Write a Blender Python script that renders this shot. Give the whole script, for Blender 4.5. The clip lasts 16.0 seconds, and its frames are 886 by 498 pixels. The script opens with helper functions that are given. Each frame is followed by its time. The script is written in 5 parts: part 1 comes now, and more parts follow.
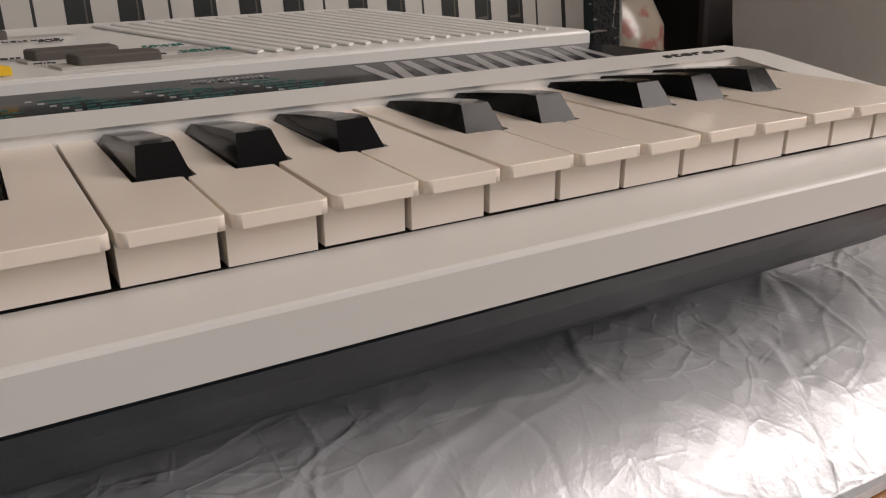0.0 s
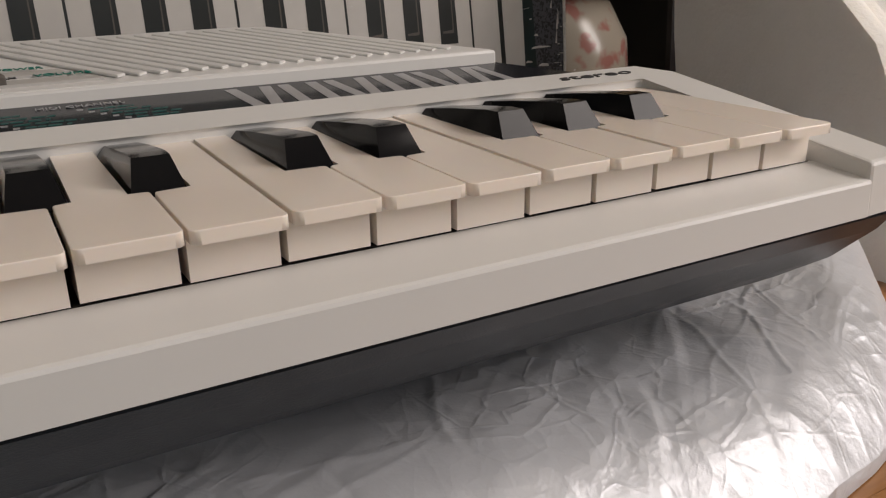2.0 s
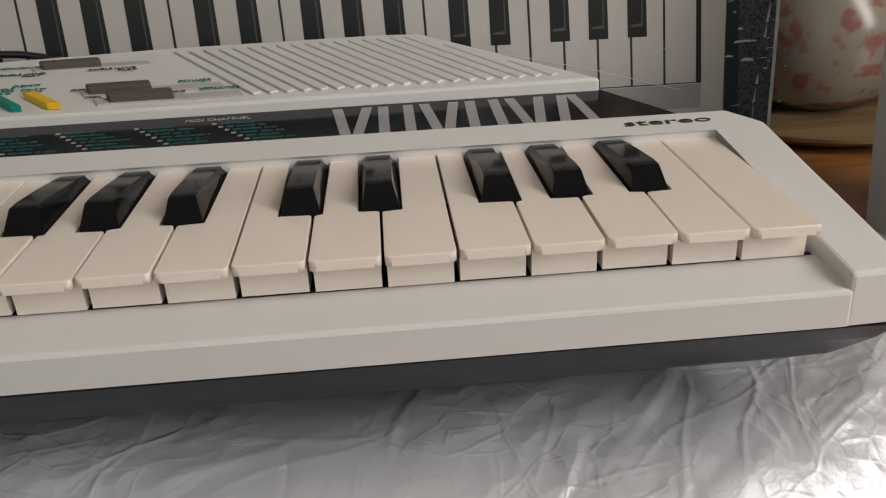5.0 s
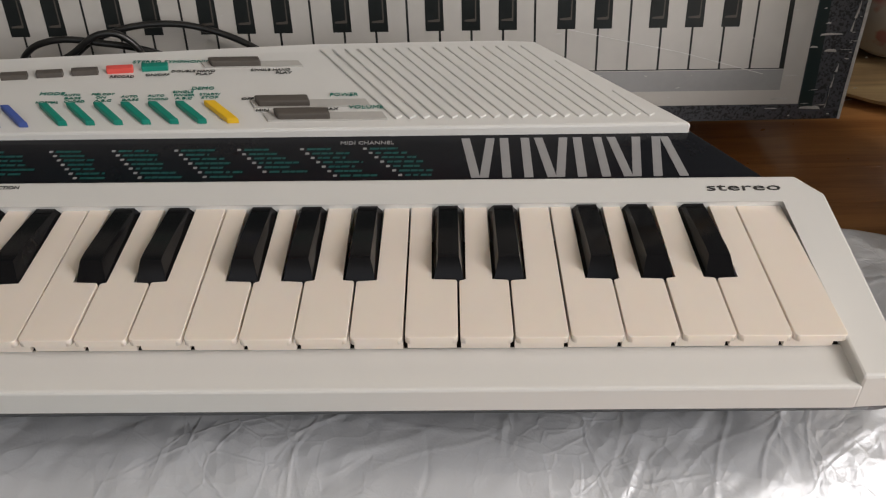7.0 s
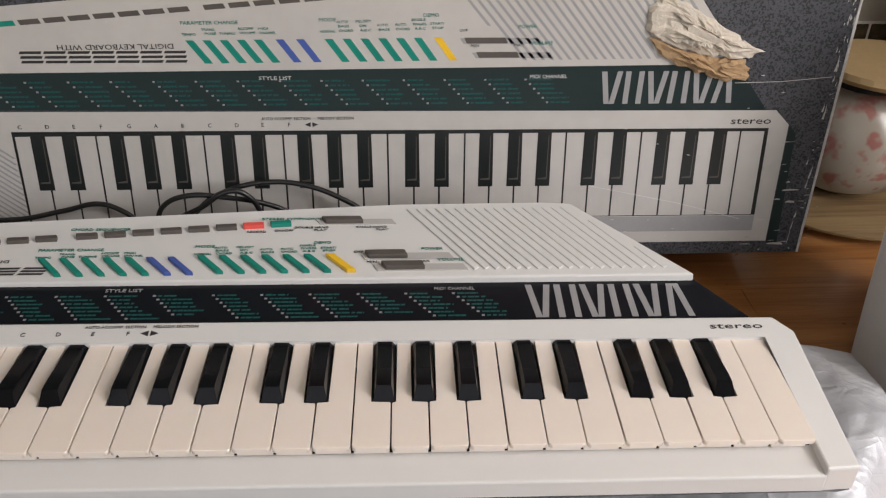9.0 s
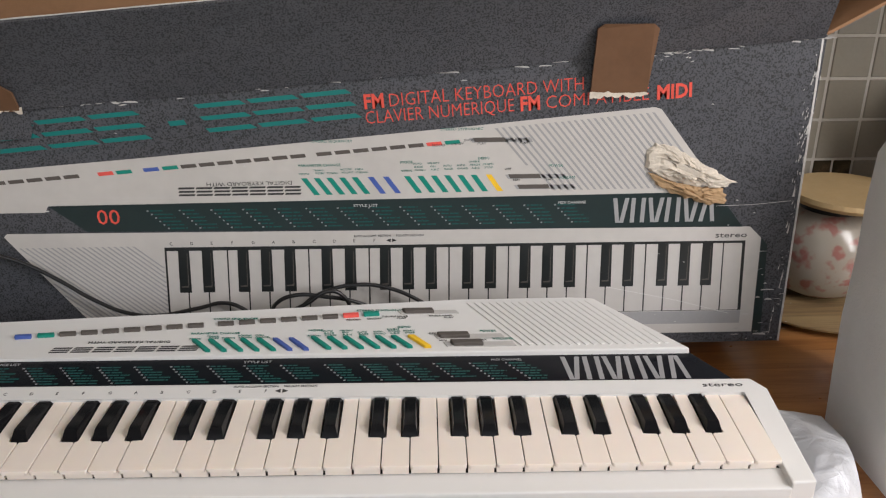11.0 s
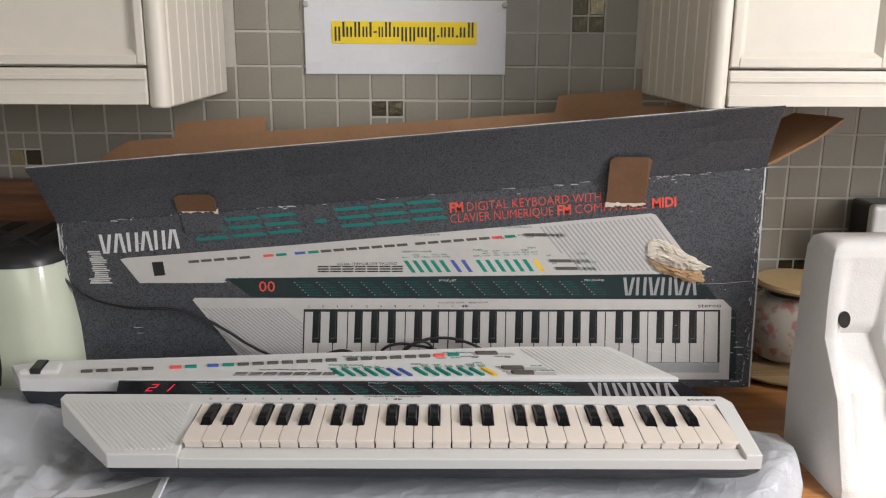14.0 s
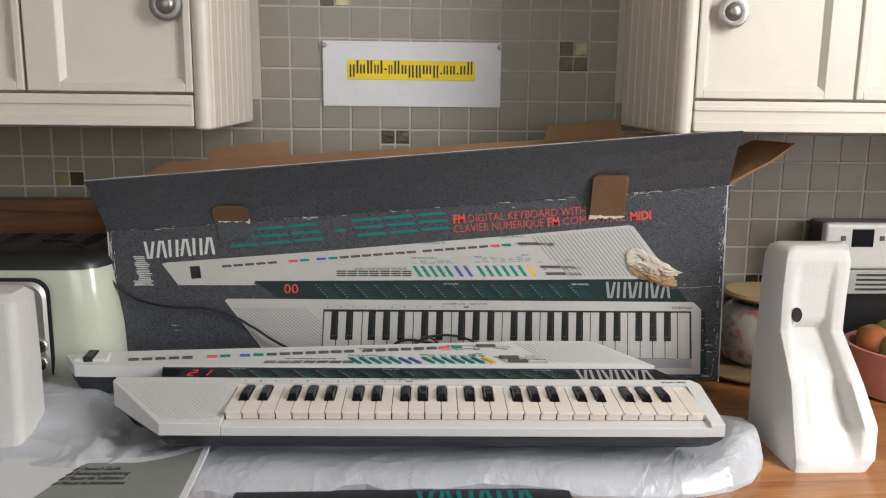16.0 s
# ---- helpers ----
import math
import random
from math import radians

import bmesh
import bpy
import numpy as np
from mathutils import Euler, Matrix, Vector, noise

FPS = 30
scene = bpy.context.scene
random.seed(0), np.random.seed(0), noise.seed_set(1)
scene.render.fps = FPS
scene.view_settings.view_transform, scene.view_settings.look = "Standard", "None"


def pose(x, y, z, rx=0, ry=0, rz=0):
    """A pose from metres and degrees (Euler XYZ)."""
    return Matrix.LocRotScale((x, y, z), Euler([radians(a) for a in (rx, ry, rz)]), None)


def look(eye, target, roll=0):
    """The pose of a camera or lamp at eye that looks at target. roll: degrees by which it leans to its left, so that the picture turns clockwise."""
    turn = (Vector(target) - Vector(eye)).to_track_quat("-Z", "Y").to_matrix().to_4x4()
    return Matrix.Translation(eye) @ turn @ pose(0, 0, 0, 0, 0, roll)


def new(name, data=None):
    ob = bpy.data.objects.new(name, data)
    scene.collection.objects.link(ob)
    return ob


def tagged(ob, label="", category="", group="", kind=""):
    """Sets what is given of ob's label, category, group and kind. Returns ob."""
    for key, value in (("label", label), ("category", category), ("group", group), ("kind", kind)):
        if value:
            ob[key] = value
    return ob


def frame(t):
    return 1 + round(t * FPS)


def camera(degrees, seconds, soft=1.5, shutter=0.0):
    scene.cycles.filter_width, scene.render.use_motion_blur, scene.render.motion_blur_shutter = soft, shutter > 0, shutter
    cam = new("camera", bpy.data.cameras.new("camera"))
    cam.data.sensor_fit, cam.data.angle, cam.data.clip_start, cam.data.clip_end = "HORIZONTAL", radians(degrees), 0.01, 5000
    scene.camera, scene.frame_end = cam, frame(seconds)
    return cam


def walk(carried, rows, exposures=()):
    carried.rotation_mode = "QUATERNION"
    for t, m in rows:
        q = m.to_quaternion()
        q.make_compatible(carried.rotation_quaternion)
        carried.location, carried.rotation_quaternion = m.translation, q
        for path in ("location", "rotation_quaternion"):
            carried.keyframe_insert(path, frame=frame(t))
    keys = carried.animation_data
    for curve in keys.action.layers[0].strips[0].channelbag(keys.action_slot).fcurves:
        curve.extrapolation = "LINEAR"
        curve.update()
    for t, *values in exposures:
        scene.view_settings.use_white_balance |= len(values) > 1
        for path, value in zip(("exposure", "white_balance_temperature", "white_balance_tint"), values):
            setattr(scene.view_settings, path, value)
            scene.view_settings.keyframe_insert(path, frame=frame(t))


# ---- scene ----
cam = camera(56.32, 16.0, soft=1.2)
PATH = [  # seconds, place in metres, turn in degrees
    (0.0, -0.2511, -0.1401, 1.0300, 71.602, 2.017, -31.512),
    (0.5, -0.2395, -0.1435, 1.0309, 72.006, 2.218, -31.275),
    (1.0, -0.2264, -0.1433, 1.0316, 72.029, 2.123, -31.136),
    (1.5, -0.2134, -0.1444, 1.0303, 72.108, 2.092, -31.046),
    (2.0, -0.2040, -0.1456, 1.0312, 72.212, 2.160, -30.849),
    (2.5, -0.1890, -0.1488, 1.0273, 72.221, 2.345, -30.640),
    (3.0, -0.1686, -0.1520, 1.0268, 71.994, 2.874, -29.076),
    (3.5, -0.1478, -0.1593, 1.0259, 71.085, 3.595, -23.721),
    (3.7, -0.1418, -0.1614, 1.0261, 70.520, 3.460, -21.565),
    (5.8, -0.1100, -0.2156, 1.1186, 60.385, 1.859, -0.782),
    (6.0, -0.1134, -0.2165, 1.1279, 57.768, 1.039, -0.929),
    (6.5, -0.1256, -0.2130, 1.1591, 53.701, 0.634, -1.048),
    (7.0, -0.1408, -0.2153, 1.1895, 53.212, 0.735, -1.190),
    (7.5, -0.1543, -0.2312, 1.2160, 53.968, 0.538, -1.724),
    (8.0, -0.1739, -0.2516, 1.2493, 55.249, -0.110, -2.560),
    (8.5, -0.1924, -0.2680, 1.2710, 56.322, -0.687, -3.162),
    (9.0, -0.2088, -0.2928, 1.2909, 57.704, -0.963, -3.586),
    (9.5, -0.2271, -0.3173, 1.2988, 60.910, -1.023, -4.128),
    (10.0, -0.2472, -0.3431, 1.3172, 62.999, -0.967, -4.438),
    (10.2, -0.2498, -0.3564, 1.3222, 63.779, -0.772, -4.280),
    (12.3, -0.2497, -0.6272, 1.3734, 71.055, 0.295, -0.345),
    (12.5, -0.2548, -0.6407, 1.3768, 71.447, 0.339, -0.273),
    (13.0, -0.2749, -0.6795, 1.3797, 72.948, 0.361, -0.474),
    (13.5, -0.3065, -0.7266, 1.3852, 74.499, 0.002, -0.981),
    (14.0, -0.3207, -0.7613, 1.3851, 75.743, -0.306, -1.548),
    (14.5, -0.3273, -0.7988, 1.3788, 76.913, -0.510, -2.210),
    (15.0, -0.3343, -0.8340, 1.3762, 77.957, -0.633, -2.394),
    (15.5, -0.3441, -0.8685, 1.3736, 78.718, -0.719, -2.514),
    (16.0, -0.3494, -0.9119, 1.3604, 79.170, -0.672, -2.394),
]
walk(cam, [(t, pose(x, y, z, rx, ry, rz)) for t, x, y, z, rx, ry, rz in PATH],
     [(0.0, -0.29, 6900, 16), (3.7, -0.40, 6850, 13), (5.8, -0.26, 6600, 11), (7.0, -0.12, 6600, 11), (9.0, 0.17, 6450, 14), (10.2, 0.34, 6400, 13),
      (12.3, 0.36, 6250, 13), (16.0, 0.29, 6250, 10)])

# ---- light ----
SUN_EL, SUN_AZ = radians(47), radians(128)
world = bpy.data.worlds.new("world")
scene.world = world
world.use_nodes = True
wn = world.node_tree
sky = wn.nodes.new("ShaderNodeTexSky")
sky.sky_type, sky.sun_disc, sky.sun_elevation, sky.sun_rotation = "NISHITA", False, SUN_EL, SUN_AZ
wn.links.new(sky.outputs[0], wn.nodes["Background"].inputs[0])
wn.nodes["Background"].inputs[1].default_value = 0.1


def lamp(name, kind, energy, m, colour=(1, 1, 1), size=(1, 1)):
    data = bpy.data.lights.new(name, kind)
    data.energy, data.color = energy, colour
    if kind == "AREA":
        data.shape, data.size, data.size_y = "RECTANGLE", *size
    ob = new(name, data)
    ob.matrix_world = m
    return ob


sun_way = Vector((-0.50, 0.40, -0.70)).normalized()
sun = lamp("sun", "SUN", 1.15, look((0, 0, 0), sun_way), (1.0, 0.93, 0.82))
sun.data.angle = radians(0.6)
lamp("window_light", "AREA", 22.5, look((0.985, -0.79, 1.76), (-0.3, 0.0, 0.95)), (1.0, 0.955, 0.92), (0.49, 1.15))
# added fill lamp behind the viewpoint, from no known source
lamp("garden_door_light", "AREA", 7.4, look((-0.5, -2.48, 1.72), (-0.4, 0.3, 1.0)), (1.0, 0.97, 0.93), (1.7, 1.2))

# ---- materials ----
MATS = {}


def mat(name, colour, rough=0.5, metal=0.0, var=0.06, scale=40.0, bump=0.0, bump_scale=300.0, coat=0.0, spec=0.5, sss=0.0,
        emit=None, alpha=1.0, glass=0.0, rand=0.0):
    """A surface with colour variation at two scales, uneven gloss and fine relief."""
    m = bpy.data.materials.new(name)
    m.use_nodes = True
    nt = m.node_tree
    b = nt.nodes["Principled BSDF"]
    link = nt.links.new
    co = nt.nodes.new("ShaderNodeTexCoord").outputs["Object"]

    def noise_tex(s, detail=4.0):
        n = nt.nodes.new("ShaderNodeTexNoise")
        n.inputs["Scale"].default_value, n.inputs["Detail"].default_value = s, detail
        link(co, n.inputs["Vector"])
        return n.outputs["Fac"]

    def maths(op, a, c):
        n = nt.nodes.new("ShaderNodeMath")
        n.operation = op
        for k, v in enumerate((a, c)):
            if hasattr(v, "links"):
                link(v, n.inputs[k])
            else:
                n.inputs[k].default_value = v
        return n.outputs[0]

    mixed = maths("ADD", maths("MULTIPLY", noise_tex(scale), 0.6), maths("MULTIPLY", noise_tex(scale * 9), 0.4))
    if rand:
        info = nt.nodes.new("ShaderNodeObjectInfo")
        mixed = maths("ADD", mixed, maths("MULTIPLY", maths("SUBTRACT", info.outputs["Random"], 0.5), rand))
    ramp = nt.nodes.new("ShaderNodeMapRange")
    link(mixed, ramp.inputs["Value"])
    for k, v in zip(("From Min", "From Max", "To Min", "To Max"), (0.3, 0.7, 1 - var, 1 + var)):
        ramp.inputs[k].default_value = v
    mul = nt.nodes.new("ShaderNodeVectorMath")
    mul.operation = "SCALE"
    mul.inputs[0].default_value = colour
    link(ramp.outputs[0], mul.inputs["Scale"])
    link(mul.outputs[0], b.inputs["Base Color"])
    r2 = nt.nodes.new("ShaderNodeMapRange")
    link(noise_tex(scale * 3), r2.inputs["Value"])
    for k, v in zip(("To Min", "To Max"), (max(rough * 0.8, 0.02), min(rough * 1.2, 1))):
        r2.inputs[k].default_value = v
    link(r2.outputs[0], b.inputs["Roughness"])
    b.inputs["Metallic"].default_value = metal
    b.inputs["Coat Weight"].default_value = coat
    b.inputs["Coat Roughness"].default_value = 0.08
    b.inputs["Specular IOR Level"].default_value = spec
    if sss:
        b.inputs["Subsurface Weight"].default_value = sss
        b.inputs["Subsurface Scale"].default_value = 0.004
        b.inputs["Subsurface Radius"].default_value = (1.0, 0.75, 0.5)
    if glass:
        b.inputs["Transmission Weight"].default_value = glass
    if bump:
        bn = nt.nodes.new("ShaderNodeBump")
        bn.inputs["Strength"].default_value, bn.inputs["Distance"].default_value = bump, 0.001
        link(noise_tex(bump_scale), bn.inputs["Height"])
        link(bn.outputs[0], b.inputs["Normal"])
    if emit:
        b.inputs["Emission Color"].default_value = (*colour, 1)
        b.inputs["Emission Strength"].default_value = emit
    MATS[name] = m
    return m


def film_mat(name, colour, rough, metal):
    """Thin silvery film, with small sharp crinkles in patches and a faint weave."""
    m = bpy.data.materials.new(name)
    m.use_nodes = True
    nt = m.node_tree
    b = nt.nodes["Principled BSDF"]
    link = nt.links.new
    co = nt.nodes.new("ShaderNodeTexCoord").outputs["Object"]

    def noise(scale, detail=3.0):
        n = nt.nodes.new("ShaderNodeTexNoise")
        n.inputs["Scale"].default_value, n.inputs["Detail"].default_value = scale, detail
        link(co, n.inputs["Vector"])
        return n

    wob = nt.nodes.new("ShaderNodeVectorMath")
    wob.operation = "MULTIPLY_ADD"
    link(noise(22.0).outputs["Color"], wob.inputs[0])
    wob.inputs[1].default_value = (0.010, 0.010, 0.010)
    link(co, wob.inputs[2])
    normal = None
    patch = nt.nodes.new("ShaderNodeMapRange")
    link(noise(11.0, 2.0).outputs["Fac"], patch.inputs["Value"])
    for k, v in zip(("From Min", "From Max", "To Min", "To Max"), (0.38, 0.68, 0.22, 1.0)):
        patch.inputs[k].default_value = v
    for feature, scale, dist, strength, top in (("F1", 24.0, 0.020, 0.10, 1.0), ("DISTANCE_TO_EDGE", 26.0, 0.018, 0.40, 0.03), ("F1", 80.0, 0.010, 0.16, 1.0),
                                                ("DISTANCE_TO_EDGE", 66.0, 0.010, 0.30, 0.05), ("F1", 200.0, 0.005, 0.10, 1.0)):
        v = nt.nodes.new("ShaderNodeTexVoronoi")
        v.feature = feature
        v.inputs["Scale"].default_value = scale
        link(wob.outputs[0], v.inputs["Vector"])
        low = nt.nodes.new("ShaderNodeMath")
        low.operation = "MINIMUM"
        link(v.outputs["Distance"], low.inputs[0])
        low.inputs[1].default_value = top
        h = nt.nodes.new("ShaderNodeMath")
        h.operation = "MULTIPLY"
        link(low.outputs[0], h.inputs[0])
        link(patch.outputs[0], h.inputs[1])
        bump = nt.nodes.new("ShaderNodeBump")
        bump.inputs["Strength"].default_value, bump.inputs["Distance"].default_value = strength, dist
        bump.invert = feature != "F1"
        link(h.outputs[0], bump.inputs["Height"])
        if normal is not None:
            link(normal, bump.inputs["Normal"])
        normal = bump.outputs[0]
    grain = nt.nodes.new("ShaderNodeBump")
    grain.inputs["Strength"].default_value, grain.inputs["Distance"].default_value = 0.12, 0.001
    link(noise(900.0).outputs["Fac"], grain.inputs["Height"])
    link(normal, grain.inputs["Normal"])
    link(grain.outputs[0], b.inputs["Normal"])
    tone = nt.nodes.new("ShaderNodeMapRange")
    link(noise(6.0).outputs["Fac"], tone.inputs["Value"])
    for k, v in zip(("To Min", "To Max"), (0.92, 1.06)):
        tone.inputs[k].default_value = v
    mul = nt.nodes.new("ShaderNodeVectorMath")
    mul.operation = "SCALE"
    mul.inputs[0].default_value = colour
    link(tone.outputs[0], mul.inputs["Scale"])
    link(mul.outputs[0], b.inputs["Base Color"])
    b.inputs["Roughness"].default_value, b.inputs["Metallic"].default_value = rough, metal
    return m


def speckle_mat(name, dark, light, scale, amount=0.5, rough=0.5):
    """Printed card with a mottled leather-like grain."""
    m = mat(name, dark, rough, var=0.1)
    nt = m.node_tree
    link = nt.links.new
    b = nt.nodes["Principled BSDF"]
    co = nt.nodes.new("ShaderNodeTexCoord").outputs["Object"]
    n = nt.nodes.new("ShaderNodeTexNoise")
    n.inputs["Scale"].default_value, n.inputs["Detail"].default_value, n.inputs["Roughness"].default_value = scale, 2.0, 0.5
    link(co, n.inputs["Vector"])
    big = nt.nodes.new("ShaderNodeTexNoise")
    big.inputs["Scale"].default_value = 9.0
    link(co, big.inputs["Vector"])
    r = nt.nodes.new("ShaderNodeMapRange")
    link(n.outputs["Fac"], r.inputs["Value"])
    r.inputs["From Min"].default_value, r.inputs["From Max"].default_value = amount - 0.06, amount + 0.06
    mix = nt.nodes.new("ShaderNodeMix")
    mix.data_type = "RGBA"
    link(r.outputs[0], mix.inputs["Factor"])
    mix.inputs["A"].default_value, mix.inputs["B"].default_value = (*dark, 1), (*light, 1)
    r3 = nt.nodes.new("ShaderNodeMapRange")
    link(big.outputs["Fac"], r3.inputs["Value"])
    r3.inputs["To Min"].default_value, r3.inputs["To Max"].default_value = 0.8, 1.2
    s = nt.nodes.new("ShaderNodeVectorMath")
    s.operation = "SCALE"
    link(mix.outputs["Result"], s.inputs[0])
    link(r3.outputs[0], s.inputs["Scale"])
    link(s.outputs[0], b.inputs["Base Color"])
    return m


def wood_mat(name, a, c, scale=(2.0, 30.0, 30.0), rough=0.35, bands=1.0):
    m = mat(name, a, rough, coat=0.15)
    nt = m.node_tree
    link = nt.links.new
    b = nt.nodes["Principled BSDF"]
    co = nt.nodes.new("ShaderNodeTexCoord").outputs["Object"]
    mp = nt.nodes.new("ShaderNodeMapping")
    mp.inputs["Scale"].default_value = scale
    link(co, mp.inputs["Vector"])
    n = nt.nodes.new("ShaderNodeTexNoise")
    n.inputs["Scale"].default_value, n.inputs["Detail"].default_value, n.inputs["Distortion"].default_value = 1.6 * bands, 7.0, 1.2
    link(mp.outputs[0], n.inputs["Vector"])
    fine = nt.nodes.new("ShaderNodeTexNoise")
    fine.inputs["Scale"].default_value, fine.inputs["Detail"].default_value = 14.0, 3.0
    link(mp.outputs[0], fine.inputs["Vector"])
    add = nt.nodes.new("ShaderNodeMath")
    add.operation = "MULTIPLY_ADD"
    link(fine.outputs["Fac"], add.inputs[0])
    add.inputs[1].default_value = 0.35
    link(n.outputs["Fac"], add.inputs[2])
    ramp = nt.nodes.new("ShaderNodeValToRGB")
    ramp.color_ramp.elements[0].position, ramp.color_ramp.elements[1].position = 0.45, 0.85
    ramp.color_ramp.elements[0].color, ramp.color_ramp.elements[1].color = (*a, 1), (*c, 1)
    link(add.outputs[0], ramp.inputs[0])
    link(ramp.outputs[0], b.inputs["Base Color"])
    return m


WHITE = mat("white_shell_plastic", (0.695, 0.692, 0.675), 0.32, var=0.015, scale=5)
KEY = mat("ivory_key_plastic", (0.88, 0.79, 0.705), 0.13, var=0.015, scale=9, sss=0.15)
BLACK = mat("glossy_black_key", (0.007, 0.007, 0.008), 0.12, var=0.1, spec=0.12)
SHELL = mat("dark_grey_shell", (0.021, 0.025, 0.031), 0.40, var=0.12, bump=0.15, bump_scale=1800)
STRIP = mat("smoked_acrylic", (0.010, 0.011, 0.014), 0.14, var=0.1, spec=0.2)
GREYBTN = mat("grey_button_plastic", (0.092, 0.080, 0.070), 0.5, var=0.08)
GREEN = mat("green_button_plastic", (0.0, 0.23, 0.17), 0.45, var=0.06)
BLUE = mat("blue_button_plastic", (0.06, 0.11, 0.38), 0.45, var=0.06)
YELLOW = mat("yellow_button_plastic", (0.85, 0.52, 0.02), 0.45, var=0.06)
RED = mat("red_button_plastic", (0.78, 0.10, 0.08), 0.45, var=0.06)
SLOT = mat("slot_grey_plastic", (0.46, 0.45, 0.43), 0.5)
INK = mat("dark_ink", (0.03, 0.03, 0.03), 0.5)
INKG = mat("green_ink", (0.0, 0.16, 0.12), 0.5)
TEAL = mat("teal_ink", (0.0, 0.080, 0.074), 0.4)
SILVER = mat("silver_ink", (0.36, 0.36, 0.37), 0.35, metal=0.2)
LED = mat("red_led", (0.75, 0.02, 0.05), 0.4, emit=0.28)
# near-black that puts the shade of gaps, joints and holes into colour
GAP = mat("gap_shade_black", (0.012, 0.01, 0.009), 0.8)
CARD = speckle_mat("printed_black_card", (0.022, 0.023, 0.026), (0.078, 0.082, 0.093), 700.0, 0.46, 0.40)
BROWN = mat("brown_card", (0.29, 0.155, 0.075), 0.75, var=0.10, scale=18, bump=0.2, bump_scale=600)
PALE = mat("torn_card_fibre", (0.62, 0.56, 0.47), 0.9, var=0.2, scale=60, bump=0.8, bump_scale=400)
SCUFF = mat("scuffed_card_edge", (0.55, 0.54, 0.52), 0.9, var=0.25, scale=120)
PWHITE = mat("printed_white", (0.53, 0.51, 0.48), 0.4, var=0.07, scale=9)
PGREY = mat("printed_grey", (0.33, 0.33, 0.33), 0.4, var=0.06)
PDARK = mat("printed_dark_green", (0.012, 0.026, 0.027), 0.35, var=0.1)
PBLACK = mat("printed_black", (0.015, 0.018, 0.018), 0.35)
PRED = mat("printed_red", (0.72, 0.09, 0.06), 0.45, var=0.08)
PTEAL = mat("printed_teal", (0.0, 0.17, 0.155), 0.42, var=0.1, scale=30)
PALEINK = mat("printed_pale", (0.66, 0.66, 0.64), 0.45)
WRAP = film_mat("silvery_plastic_wrap", (0.58, 0.60, 0.637), 0.37, 0.24)
FOAM = mat("white_polystyrene", (0.67, 0.655, 0.63), 0.75, var=0.03, scale=90, bump=0.5, bump_scale=420, sss=0.2)
TOP = wood_mat("oiled_beech_worktop", (0.24, 0.090, 0.027), (0.46, 0.22, 0.075), rough=0.3)
BOARD = wood_mat("dark_walnut_board", (0.07, 0.03, 0.015), (0.20, 0.09, 0.04))
CREAM = mat("cream_painted_wood", (0.71, 0.66, 0.575), 0.42, var=0.04, scale=8, bump=0.08, bump_scale=200)
TILE = mat("sage_grey_tile", (0.262, 0.238, 0.190), 0.30, var=0.07, scale=25, rand=0.16, bump=0.1, bump_scale=90)
GROUT = mat("pale_grout", (0.50, 0.47, 0.415), 0.85, var=0.08, scale=60, bump=0.4, bump_scale=500)
BRONZE = mat("mosaic_glass_bronze", (0.20, 0.17, 0.10), 0.18, metal=0.6, var=0.65, scale=90, rand=0.9, bump=0.6, bump_scale=200)
PLASTER = mat("painted_plaster", (0.70, 0.67, 0.61), 0.8, var=0.04, scale=6, bump=0.2, bump_scale=120)
FLOOR = mat("stone_floor", (0.30, 0.27, 0.23), 0.5, var=0.15, scale=6)
PAPER = mat("white_paper", (0.72, 0.72, 0.74), 0.7, var=0.03, scale=14)
HIGHL = mat("yellow_highlight", (0.90, 0.66, 0.02), 0.7, var=0.05)
STEEL = mat("brushed_steel", (0.72, 0.715, 0.70), 0.42, metal=0.85, var=0.08, scale=60)
PEWTER = mat("pewter_knob", (0.32, 0.30, 0.28), 0.35, metal=1.0, var=0.15)
TOAST = mat("cream_enamel", (0.62, 0.66, 0.52), 0.12, var=0.02, coat=0.6)
RUBBER = mat("black_plastic", (0.015, 0.015, 0.016), 0.35, var=0.1)
CORD = mat("black_cable", (0.012, 0.012, 0.012), 0.3)

# ---- mesh helpers ----


def part(name, bm, material, parent=None, label="", smooth=False):
    """Links a bmesh as one mesh object, under a thing or a part."""
    me = bpy.data.meshes.new(name)
    bm.normal_update()
    bm.to_mesh(me)
    bm.free()
    return solid(name, me, material, parent, label, smooth)


def solid(name, me, material, parent=None, label="", smooth=False):
    if not me.materials:
        me.materials.append(material)
    if smooth:
        me.polygons.foreach_set("use_smooth", [True] * len(me.polygons))
        me.set_sharp_from_angle(angle=radians(smooth if smooth > 1 else 40))
    ob = new(name, me)
    ob.parent = parent
    return tagged(ob, label)


def thing(name, label, category, m=None, group="", kind=""):
    ob = new(name)
    ob.empty_display_size = 0.02
    if m is not None:
        ob.matrix_world = m
    return tagged(ob, label, category, group, kind)


